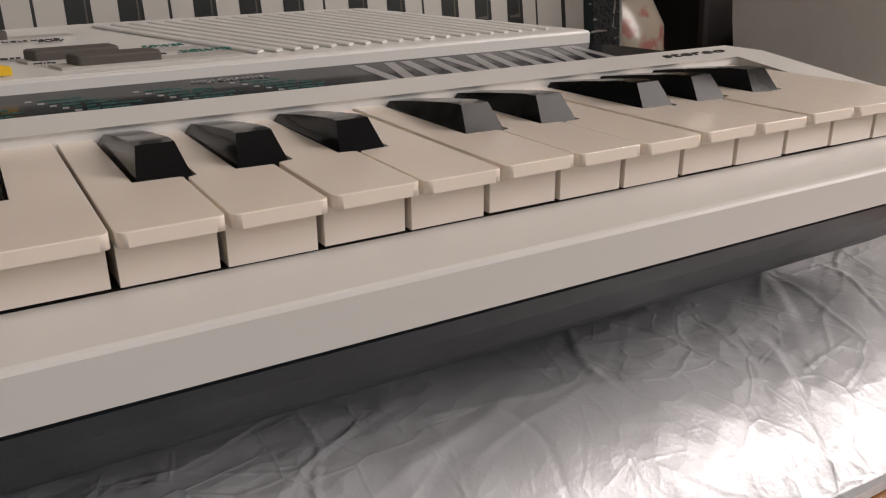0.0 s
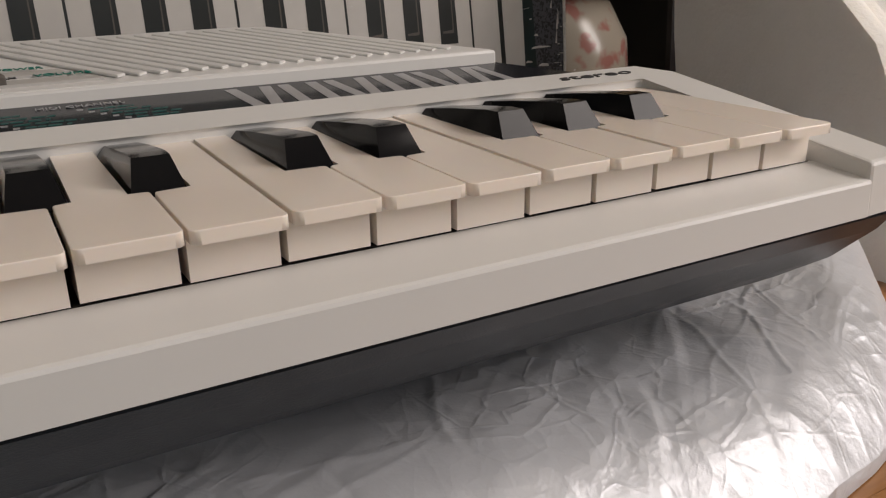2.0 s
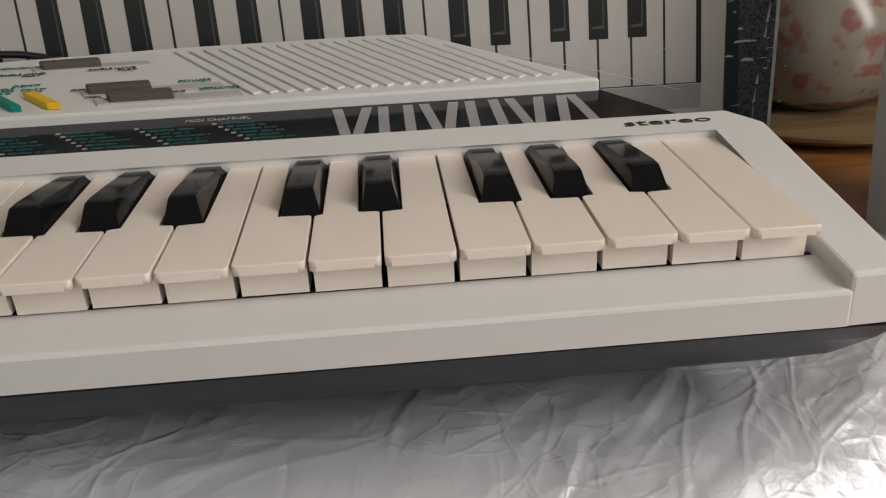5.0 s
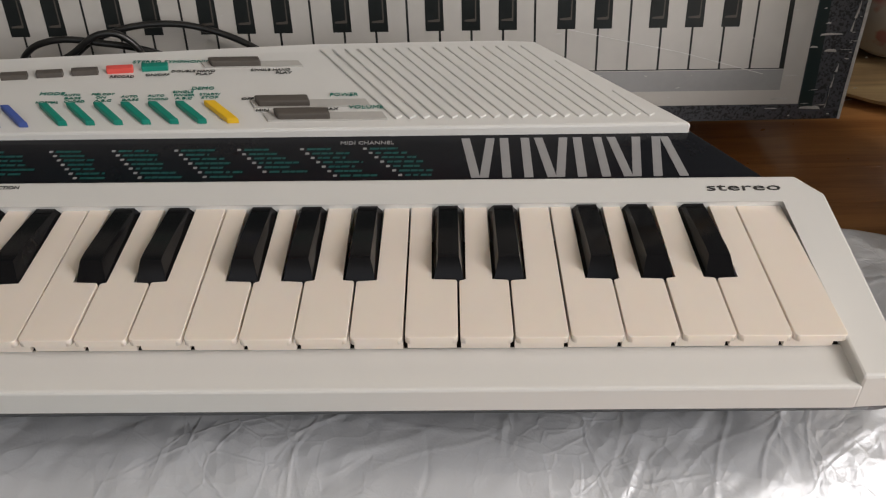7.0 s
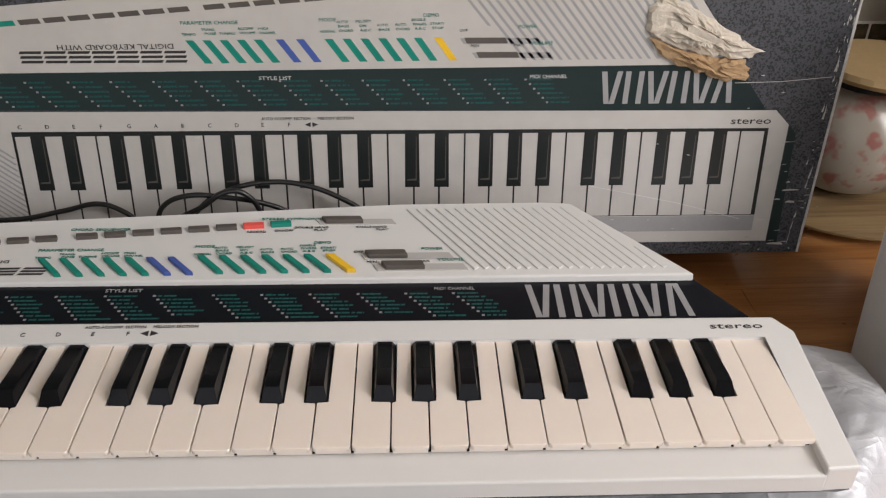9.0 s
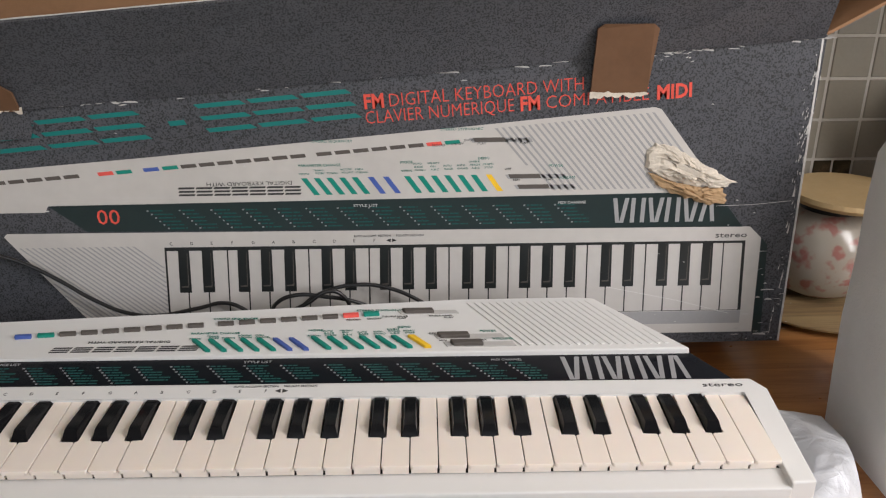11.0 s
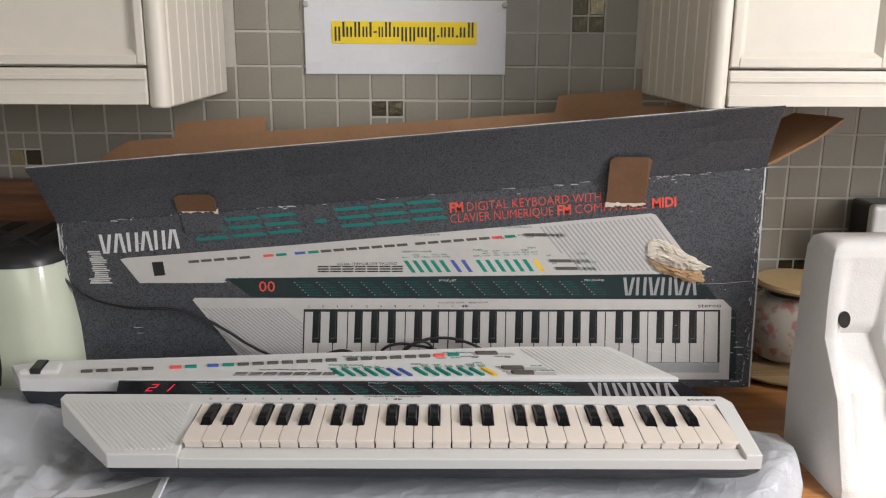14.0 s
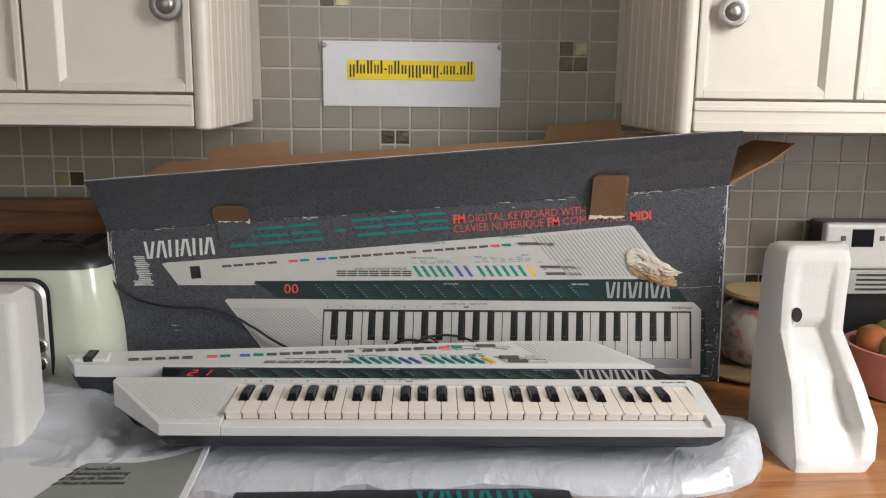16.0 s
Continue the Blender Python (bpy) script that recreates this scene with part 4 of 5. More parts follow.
# torn patch: bare fibre curling off the card
def torn(cx, cz, pts, relief, material, name, seed):
    r = random.Random(seed)
    bm = bmesh.new()
    rings = []
    fine = []
    for (x0, z0), (x1, z1) in zip(pts, pts[1:] + pts[:1]):
        fine += [(x0 + (x1 - x0) * t + r.uniform(-0.0011, 0.0011), z0 + (z1 - z0) * t + r.uniform(-0.0011, 0.0011)) for t in (0, 0.25, 0.5, 0.75)]
    pts = fine
    for s in (1.0, 0.93, 0.85, 0.74, 0.62, 0.5, 0.35):
        rings.append([bm.verts.new((cx + (x - cx) * s * (1 + r.uniform(-0.05, 0.05)), YF - 0.0008 - relief * (1 - s) * r.uniform(0.5, 1.5) - (relief * 0.3 if s < 1 else 0),
                                    cz + (z - cz) * s * (1 + r.uniform(-0.05, 0.05)))) for x, z in pts])
    n = len(pts)
    for a, b in zip(rings, rings[1:]):
        for i in range(n):
            bm.faces.new((a[i], a[(i + 1) % n], b[(i + 1) % n], b[i]))
    bm.faces.new(rings[-1])
    bmesh.ops.recalc_face_normals(bm, faces=bm.faces)
    return part(name, bm, material, BOX)


torn(0.006, 1.117, [(-0.0335, 1.1190), (-0.0330, 1.1360), (-0.0275, 1.1415), (-0.0180, 1.1405), (-0.0030, 1.1335), (0.0120, 1.1265), (0.0250, 1.1175), (0.0360, 1.1105),
                    (0.0520, 1.1035), (0.0400, 1.0985), (0.0240, 1.0995), (0.0100, 1.1020), (-0.0080, 1.1050), (-0.0240, 1.1120)], 0.008, PALE, "torn_fibre", 3)
torn(0.010, 1.096, [(-0.0320, 1.1160), (-0.0240, 1.1115), (-0.0080, 1.1045), (0.0100, 1.1015), (0.0240, 1.0990), (0.0400, 1.0980), (0.0455, 1.0905), (0.0430, 1.0835), (0.0300, 1.0825),
                    (0.0180, 1.0855), (0.0060, 1.0890), (-0.0080, 1.0945), (-0.0220, 1.1030)], 0.006, mat("torn_brown_card", (0.42, 0.28, 0.15), 0.9, var=0.2, scale=70, bump=0.7), "torn_core", 4)
# ragged pale fibre under the tongues, a creased tab below the small one, scraped corners
rag = random.Random(19)
for x0, x1, z0 in ((-0.0900, -0.0395, 1.1868), (-0.6185, -0.5700, 1.1782)):
    xs_ = [x0 + (x1 - x0) * i / 16 for i in range(17)]
    poly = [(x, z0 + rag.uniform(0.0000, 0.0022)) for x in xs_] + [(x, z0 - rag.uniform(0.0006, 0.0046)) for x in xs_[::-1]]
    part("torn_edge", sheet(poly, face(YF - 0.0046), 0.0012), PALE, BOX)
part("creased_tab", sheet([(-0.6165, 1.1770), (-0.5690, 1.1815), (-0.5660, 1.1600), (-0.5690, 1.1520), (-0.6120, 1.1500), (-0.6160, 1.1580)],
                          lambda a, b, h: (a, YF - 0.0006 - 0.05 * max(1.166 - b, 0) - h, b), 0.0012), CARD, BOX)
scrape = bmesh.new()
for cx, cz, sx_, sz_, n_, ln, up in ((-0.020, 1.2200, 0.014, 0.0035, 34, 0.0030, 0), (0.1085, 1.150, 0.0030, 0.030, 70, 0.0009, 1), (0.1100, 1.050, 0.0028, 0.040, 16, 0.0014, 0),
                                     (-0.592, 1.168, 0.018, 0.008, 22, 0.0030, 0), (-0.520, 1.1815, 0.018, 0.0010, 14, 0.0040, 0), (-0.766, 1.06, 0.0035, 0.06, 44, 0.0012, 1),
                                     (0.0, 1.00, 0.05, 0.03, 14, 0.0016, 0), (-0.26, 1.0, 0.004, 0.010, 16, 0.0014, 0)):
    for _ in range(n_):
        x, z = rag.gauss(cx, sx_), rag.gauss(cz, sz_)
        x = min(x, 0.1125)
        l_, h_ = (ln * rag.uniform(0.2, 0.6), ln * rag.uniform(0.8, 3.0)) if up else (ln * rag.uniform(0.4, 1.3), ln * rag.uniform(0.08, 0.30))
        t_ = rag.uniform(-0.35, 0.35) * l_
        sheet([(x - l_, z - h_ * 0.2 - t_), (x - 0.2 * l_, z - h_), (x + l_, z + t_), (x + 0.3 * l_, z + h_)], face(YF - 0.0010), 0.00008, scrape)
tagged(part("scuffing", scrape, SCUFF, BOX), kind="stuff")
part("crease", sheet([(0.036, 1.0805), (0.070, 1.0812), (0.106, 1.0845), (0.106, 1.0849), (0.070, 1.0817), (0.036, 1.0809)], face(YF - 0.0008), 0.0001), SCUFF, BOX)
part("crease", sheet([(-0.060, 1.0000), (0.010, 0.9840), (0.062, 0.9690), (0.062, 0.9694), (0.010, 0.9844), (-0.060, 1.0003)], face(YF - 0.0008), 0.0001), PALEINK, BOX)
rows = [[mix(FL[3], FL[2], i / 30) for i in range(31)], [tuple(c + d for c, d in zip(mix(FL[3], FL[2], i / 30), (0, 0.0020, 0.0002 + 0.0010 * noise.noise((i * 0.9, 2, 7))))) for i in range(31)]]
bent_plate([[(x, y - 0.0012, z + 0.0004) for x, y, z in r0] for r0 in rows], 0.0007, SCUFF, BOX, "worn_edge")
for x0, z0, x1, z1 in ((XR + 0.0074, ZB, XR - 0.0006, z_fold(XR)), (XL, ZB, XL, z_fold(XL))):
    pts = [(x0 + (x1 - x0) * i / 24, z0 + (z1 - z0) * i / 24) for i in range(25)]
    poly = [(x - 0.0009 - 0.0009 * abs(noise.noise((i * 1.7, 3, x0))), z) for i, (x, z) in enumerate(pts)] + [(x + 0.0008, z) for x, z in pts[::-1]]
    part("worn_edge", sheet(poly, face(YF - 0.0002), 0.0004), SCUFF, BOX)
# scuffs along the edges
r = random.Random(11)
for count, gen in ((70, lambda: (r.uniform(XL, XR), None)), (16, lambda: (XR - r.uniform(0, 0.006), r.uniform(0.94, 1.22))), (26, lambda: (XL + r.uniform(0, 0.006), r.uniform(0.95, 1.15))),
                   (10, lambda: (r.uniform(0.060, 0.100), r.uniform(0.940, 1.04))), (10, lambda: (r.uniform(-0.75, 0.09), r.uniform(1.0, 1.2)))):
    bm = bmesh.new()
    for _ in range(count):
        x, z = gen()
        along = z is None
        z = z_fold(x) - abs(r.gauss(0, 0.0016)) - 0.0005 if along else z
        l, w = (r.uniform(0.002, 0.014), r.uniform(0.0003, 0.0011)) if along or count == 10 else (r.uniform(0.0006, 0.002), r.uniform(0.003, 0.012))
        sheet([(x, z), (x + l, z + r.uniform(-0.001, 0.001)), (x + l * 0.9, z + w), (x + l * 0.4, z + w * 1.5), (x + 0.001, z + w)], face(YF - 0.0007), 0.0001, bm)
    tagged(part("scuffing", bm, SCUFF, BOX), kind="stuff")
# what is left of a peeled label, in strips
peel = bmesh.new()
for k in range(16):
    z = 1.0830 + 0.0027 * k
    a, b = (-0.7385, -0.7085) if k < 3 else (-0.7300 - 0.0005 * k, -0.7090 - 0.0008 * max(k - 6, 0))
    a, b = a + rag.uniform(0, 0.004), b - rag.uniform(0, 0.005)
    sheet([(a, z), (b, z + 0.0004), (b - 0.001, z + rag.uniform(0.0014, 0.0026)), (a + 0.001, z + rag.uniform(0.0012, 0.0024))], face(YF - 0.0001), 0.0002, peel)
tagged(part("label_remains", peel, SCUFF, BOX), kind="stuff")

# ---- silvery wrap under everything ----


def bag_front(x):
    """The front hem of the wrap, by its place along the worktop."""
    hem = np.interp(x, (-0.87, -0.54, -0.23, -0.12, -0.03, 0.014, 0.035, 0.062, 0.085, 0.100, 0.109), (-0.022, -0.020, -0.014, -0.030, -0.037, -0.030, -0.023, -0.001, 0.030, 0.066, 0.105))
    r = np.random.RandomState(31)
    at = np.linspace(-0.9, 0.13, 46)
    return hem - 0.009 * np.clip((-0.03 - x) / 0.05, 0, 1) + np.interp(x, at, r.normal(0, 0.0022, 46))


def creases(x, y, count, seed, x0, x1, y0, y1, length, width, height, lean=0.0):
    """Sharp straight folds strewn over a stretch of film: some ridges, some valleys."""
    r = np.random.RandomState(seed)
    z = np.zeros_like(x)
    for _ in range(count):
        cx, cy, a = r.uniform(x0, x1), r.uniform(y0, y1), r.uniform(0, math.pi) if r.rand() > lean else r.normal(0.9, 0.35)
        half, w, h = length * r.uniform(0.35, 1.0), width * r.uniform(0.5, 1.4), height * r.uniform(0.35, 1.0) * r.choice((-0.6, 1, 1))
        near = (np.abs(x - cx) < half + w) & (np.abs(y - cy) < half + w)
        if not near.any():
            continue
        dx, dy = x[near] - cx, y[near] - cy
        along = dx * math.cos(a) + dy * math.sin(a)
        d = dy * math.cos(a) - dx * math.sin(a) + r.uniform(-3, 3) * along ** 2 + 0.0015 * np.sin(along * r.uniform(80, 200))
        one = np.where(d > 0, np.clip(1 - d / w, 0, 1), np.clip(1 + d / (w * r.uniform(0.25, 1.0)), 0, 1))
        z[near] += h * one * np.clip(1.6 * (1 - (along / half) ** 2), 0, 1)
    return z


def bag_mean(x):
    """The straightened hem, from which the film rises evenly."""
    return np.interp(x, (-0.87, -0.23, -0.03, 0.035, 0.085, 0.109), (-0.030, -0.026, -0.038, -0.024, 0.030, 0.103)) - 0.004


NX, NY = 860, 250
sx = np.concatenate([np.linspace(-0.868, -0.25, 360, endpoint=False), np.linspace(-0.25, 0.109, NX - 360)])
ty = np.linspace(0, 1, NY) ** 1.5
GX = np.repeat(sx[None, :], NY, 0)
FY = bag_front(GX)
back = np.interp(GX, (-0.87, -0.035, -0.015, 0.044, 0.058, 0.080, 0.100, 0.109), (0.345, 0.345, 0.212, 0.205, 0.166, 0.160, 0.150, 0.125))
GY = FY + (back - FY) * ty[:, None]
edge = np.minimum.reduce([(GX + 0.868) / 0.03, (0.110 - GX) / 0.016, (GY - bag_mean(GX)) / 0.042, (back - GY) / 0.02])
dome = 1 - (1 - np.clip(edge, 0, 1)) ** 2.3
waves = 0.0013 * np.sin(GX * 21 + GY * 13) + 0.0007 * np.sin(GX * 47 - GY * 39 + 1)
fold = creases(GX, GY, 26, 4, -0.62, 0.10, -0.06, 0.12, 0.120, 0.016, 0.0011, 0.5)
fold += creases(GX, GY, 45, 9, -0.62, 0.11, -0.06, 0.12, 0.050, 0.008, 0.0007)
fold += creases(GX, GY, 60, 12, -0.08, 0.11, -0.05, 0.14, 0.050, 0.0070, 0.0007)
fold += creases(GX, GY, 120, 15, -0.30, 0.11, -0.05, 0.10, 0.040, 0.0018, 0.00045, 0.4)
fold += creases(GX, GY, 16, 21, -0.87, -0.60, -0.02, 0.20, 0.120, 0.036, 0.0080, 0.6)
fold += creases(GX, GY, 30, 22, -0.87, -0.62, -0.02, 0.20, 0.060, 0.010, 0.0020, 0.5)
rise = np.clip((-0.70 - GX) / 0.06, 0, 1) * np.clip((GY - 0.02) / 0.12, 0, 1) * 0.042
inside = np.clip((GY - 0.045) / 0.03, 0, 1) * np.clip((GX + 0.60) / 0.05, 0, 1) * np.clip((-0.03 - GX) / 0.05, 0, 1)
puff = 0.0175 * np.exp(-((GX - 0.070) / 0.034) ** 2 - ((GY - 0.055) / 0.055) ** 2)
GZ = Z_TOP + 0.0035 + dome * (0.0240 + waves + rise + puff) + np.clip(0.25 + edge, 0, 1) * fold
GZ = GZ * (1 - inside) + (Z_TOP + 0.0382) * inside
GX = GX + 0.010 * np.clip((GX - 0.035) / 0.06, 0, 1)
bm = bmesh.new()
grid = [[bm.verts.new((float(GX[j, i]), float(GY[j, i]), float(GZ[j, i]))) for i in range(NX)] for j in range(NY)]
for a, b in zip(grid, grid[1:]):
    for i in range(NX - 1):
        bm.faces.new((a[i], a[i + 1], b[i + 1], b[i]))
rim = [grid[0], [g[-1] for g in grid], grid[-1][::-1], [g[0] for g in grid][::-1]]
ring = [v for side_ in rim for v in side_[:-1]]
low = [bm.verts.new((v.co.x, v.co.y, Z_TOP + 0.0005)) for v in ring]
for i in range(len(ring)):
    k = (i + 1) % len(ring)
    bm.faces.new((ring[i], low[i], low[k], ring[k]))
wrap = part("plastic_wrap", bm, WRAP, smooth=True)
tagged(wrap, "crumpled silvery padded plastic wrap spread on the worktop", "plastic wrap")

# ---- polystyrene end cap ----
CAP = thing("foam_end_cap", "white moulded polystyrene packing end cap standing on the worktop", "packing foam")
levels = [(0.900, 0.130, 0.224, 0.024, 0.165), (0.915, 0.131, 0.236, 0.026, 0.168), (0.950, 0.133, 0.246, 0.044, 0.175), (1.000, 0.137, 0.236, 0.070, 0.185), (1.052, 0.1445, 0.2340, 0.128, 0.195), (1.100, 0.1480, 0.2400, 0.138, 0.203),
          (1.143, 0.1530, 0.2460, 0.146, 0.209), (1.156, 0.1580, 0.2440, 0.152, 0.207), (1.161, 0.167, 0.236, 0.162, 0.199)]
bm = bmesh.new()
loops = []
lv = np.array(levels)
heights = np.unique(np.concatenate([lv[:, 0], np.linspace(0.904, 1.150, 50)]))
for z in heights:
    x0, x1, y0, y1 = (float(np.interp(z, lv[:, 0], lv[:, i])) for i in (1, 2, 3, 4))
    c = 0.008
    # the front is scooped out between two rims, deeper towards the foot, with a raised pad in it
    deep = float(np.interp(z, (0.906, 0.918, 0.945, 1.045, 1.065, 1.120, 1.146), (0.0, 0.005, 0.026, 0.022, 0.009, 0.005, 0.0)))
    pad = float(np.interp(z, (0.925, 0.935, 1.020, 1.026), (0, 1, 1, 0)))
    pts = [(x0, y1), (x0, (y0 + y1) / 2), (x0 + 0.001, y0 + c), (x0 + 0.003, y0 + 0.002), (x0 + c, y0)]
    for k in range(25):
        s = k / 24
        x = x0 + 0.012 + (x1 - x0 - 0.024) * s
        scoop = max(0.0, min(1.0, min((s - 0.02) / 0.22, (0.90 - s) / 0.10)))
        block = max(0.0, min(1.0, min((s - 0.20) / 0.04, (0.56 - s) / 0.06)))
        pts.append((x, y0 + deep * (scoop * scoop * (3 - 2 * scoop)) - 0.005 * pad * block))
    pts += [(x1 - c, y0), (x1 - 0.002, y0 + 0.002), (x1, y0 + c), (x1 + 0.012, (y0 + y1) / 2), (x1 + 0.022, y1)]
    loops.append([bm.verts.new((x, y, z)) for x, y in pts])
n = len(loops[0])
for a, b in zip(loops, loops[1:]):
    for i in range(n):
        bm.faces.new((a[i], a[(i + 1) % n], b[(i + 1) % n], b[i]))
bm.faces.new(loops[0][::-1])
bm.faces.new(loops[-1])
bmesh.ops.recalc_face_normals(bm, faces=bm.faces)
part("foam_body", bm, FOAM, CAP, smooth=True)
# near-black disc on the foam; its colour stands for the hole's shade
hole = lathe([(0.0001, 0.0), (0.0085, 0.0), (0.0085, 0.0015)], 24)
bmesh.ops.transform(hole, matrix=Matrix.Translation((0.1690, 0.1330, 1.073)) @ Matrix.Rotation(radians(80), 4, "X") @ Matrix.Diagonal((0.8, 1.15, 1, 1)), verts=hole.verts)
part("finger_hole", hole, GAP, CAP)

# ---- wall units ----


def framed_door(x0, x1, z0, z1, y, parent, wl, wr, knob=None):
    """A framed door with a sunk panel between bevelled mouldings."""
    d = 0.018
    a, b, c, e = x0 + wl, x1 - wr, z0 + 0.011, z1 - 0.042
    bm = box(x0, a, y - d, y, z0, z1, 0.0015)
    box(b, x1, y - d, y, z0, z1, 0.0015, bm)
    box(a, b, y - d, y, z0, c, 0.0010, bm)
    box(a, b, y - d, y, e, z1, 0.0015, bm)
    door = part("door", bm, CREAM, parent)
    part("door_panel", box(a, b, y - 0.010, y - 0.002, c, e), CREAM, door)
    ins = 0.007
    mb = bmesh.new()
    vo = [mb.verts.new((p, y - d + 0.001, q)) for p, q in ((a, c), (b, c), (b, e), (a, e))]
    vi = [mb.verts.new((p, y - 0.0101, q)) for p, q in ((a + ins, c + ins), (b - ins, c + ins), (b - ins, e - ins), (a + ins, e - ins))]
    for k in range(4):
        mb.faces.new((vo[k], vo[(k + 1) % 4], vi[(k + 1) % 4], vi[k]))
    part("moulding", mb, CREAM, door)
    if knob:
        kb = lathe([(0.004, 0), (0.004, 0.010), (0.020, 0.010), (0.0215, 0.0125), (0.020, 0.0155), (0.017, 0.0165), (0.012, 0.0160), (0.010, 0.019), (0.007, 0.0215), (0.002, 0.022)], 36)
        bmesh.ops.transform(kb, matrix=Matrix.Translation((knob[0], y - 0.010, knob[1])) @ Matrix.Rotation(radians(90), 4, "X"), verts=kb.verts)
        part("knob", kb, PEWTER, door, "ringed pewter knob", smooth=True)
    return door


def wall_unit(name, x0, x1, doors, grooved, label):
    u = thing(name, label, "cabinet")
    yf = 0.205
    zb = 1.306
    part("carcass", box(x0 + 0.016, x1 - 0.016, yf + 0.022, Y_WALL - 0.001, 1.352, 2.10), CREAM, u)
    gx = x1 if grooved > 0 else x0
    # side of upright boards with grooves between
    n = 7
    for k in range(n):
        y0 = yf + 0.020 + (Y_WALL - yf - 0.020) * k / n
        y1 = yf + 0.020 + (Y_WALL - yf - 0.020) * (k + 1) / n
        part("side_board", box(min(gx, gx - grooved * 0.016), max(gx, gx - grooved * 0.016), y0 + 0.0006, y1 - 0.0006, zb, 2.10, 0.0022, segs=1), CREAM, u)
    # rounded corner post
    post = lathe([(0.010, zb), (0.012, zb + 0.002), (0.012, 2.10)], 20, centre=(gx - grooved * 0.012, yf + 0.012, 0))
    part("corner_post", post, CREAM, u, smooth=True)
    a, b = (x0, x1 - 0.024) if grooved > 0 else (x0 + 0.024, x1)
    rail = box(a, b, yf + 0.004, yf + 0.022, zb + 0.004, 1.351, 0.002)
    rail = part("light_rail", rail, CREAM, u)
    part("lower_moulding", box(a, b, yf + 0.0005, yf + 0.004, zb + 0.004, zb + 0.017, 0.001), CREAM, rail)
    part("upper_moulding", box(a, b, yf + 0.001, yf + 0.004, 1.338, 1.344, 0.001), CREAM, rail)
    for d in doors:
        framed_door(d[0], d[1], 1.3545, 2.09, yf + 0.021, u, *d[2:])
    return u


wall_unit("wall_cabinet", -1.45, -0.608, [(-0.8445, -0.6315, 0.042, 0.010, (-0.6600, 1.4650)), (-1.10, -0.8485, 0.042, 0.010)], 1, "cream framed kitchen wall unit with a grooved side and pewter knob")
wall_unit("wall_cabinet", 0.0142, 0.90, [(0.0385, 0.2560, 0.010, 0.041, (0.0795, 1.4670)), (0.2600, 0.50, 0.010, 0.041)], -1, "cream framed kitchen wall unit, its front lit by daylight")

# ---- notice on the wall ----
NOTE = thing("notice", "white paper strip with a yellow highlighted line, pinned to the tiles", "paper")
rows = [[(-0.490 + 0.2965 * i / 12, Y_WALL - 0.0030 - 0.0012 * abs(math.sin(i * 0.9 + j)), 1.3335 + 0.1060 * j / 6) for i in range(13)] for j in range(7)]
bent_plate(rows, 0.0004, PAPER, NOTE, "paper_sheet")
part("highlight", sheet([(-0.4500, 1.3775), (-0.2370, 1.3765), (-0.2370, 1.4085), (-0.4500, 1.4095)], face(Y_WALL - 0.0046), 0.0003), HIGHL, NOTE)
widths = [9, 4, 9, 9, 8, 4, 6, 7, 9, 9, 9, 9, 4, 9, 9, 4, 8, 9, 4, 9, 9]
total = sum(widths)
x = -0.4475
bars = bmesh.new()
for k, w in enumerate(widths):
    step = 0.2080 * w / total
    tall = {1: 0.0215, 3: 0.0215, 5: 0.0215, 8: 0.0215, 20: 0.0215}.get(k, 0.0145)
    z0 = 1.3870
    if k == 6:
        tall, z0 = 0.0025, 1.3930
    if k in (15, 18):
        tall = 0.003
    if k in (0, 10, 11, 14):
        z0, tall = 1.3810, 0.0205
    if w > 6:
        for q in (0.12, 0.58):
            sheet([(x + step * q, z0), (x + step * (q + 0.24), z0), (x + step * (q + 0.24), z0 + tall), (x + step * q, z0 + tall)], face(Y_WALL - 0.0050), 0.0002, bars)
    else:
        sheet([(x + step * 0.2, z0), (x + step * 0.8, z0), (x + step * 0.8, z0 + tall), (x + step * 0.2, z0 + tall)], face(Y_WALL - 0.0050), 0.0002, bars)
    x += step
tagged(part("printed_line", bars, INK, NOTE), kind="stuff")
for px, pz in ((-0.487, 1.4330), (-0.196, 1.4330)):
    pin = lathe([(0.0045, 0), (0.0045, 0.002), (0.003, 0.004)], 16)
    bmesh.ops.transform(pin, matrix=Matrix.Translation((px, Y_WALL - 0.004, pz)) @ Matrix.Rotation(radians(90), 4, "X"), verts=pin.verts)
    part("tack", pin, SLOT, NOTE)

# ---- toaster ----
TST = thing("toaster", "cream enamelled toaster with a black slotted top and steel control panel", "toaster")


def rounded(x0, x1, y0, y1, r, segs=6):
    pts = []
    for cx, cy, a0 in ((x1 - r, y1 - r, 0), (x0 + r, y1 - r, 90), (x0 + r, y0 + r, 180), (x1 - r, y0 + r, 270)):
        for k in range(segs + 1):
            a = radians(a0 + 90 * k / segs)
            pts.append((cx + r * math.cos(a), cy + r * math.sin(a)))
    return pts


def loft(loops):
    bm = bmesh.new()
    rings = [[bm.verts.new(p) for p in l] for l in loops]
    n = len(rings[0])
    for a, b in zip(rings, rings[1:]):
        for i in range(n):
            bm.faces.new((a[i], a[(i + 1) % n], b[(i + 1) % n], b[i]))
    bm.faces.new(rings[0][::-1])
    bm.faces.new(rings[-1])
    bmesh.ops.recalc_face_normals(bm, faces=bm.faces)
    return bm


def shell(levels, r):
    return loft([[(x, y, z) for x, y in rounded(x0, x1, y0, y1, r)] for z, x0, x1, y0, y1 in levels])


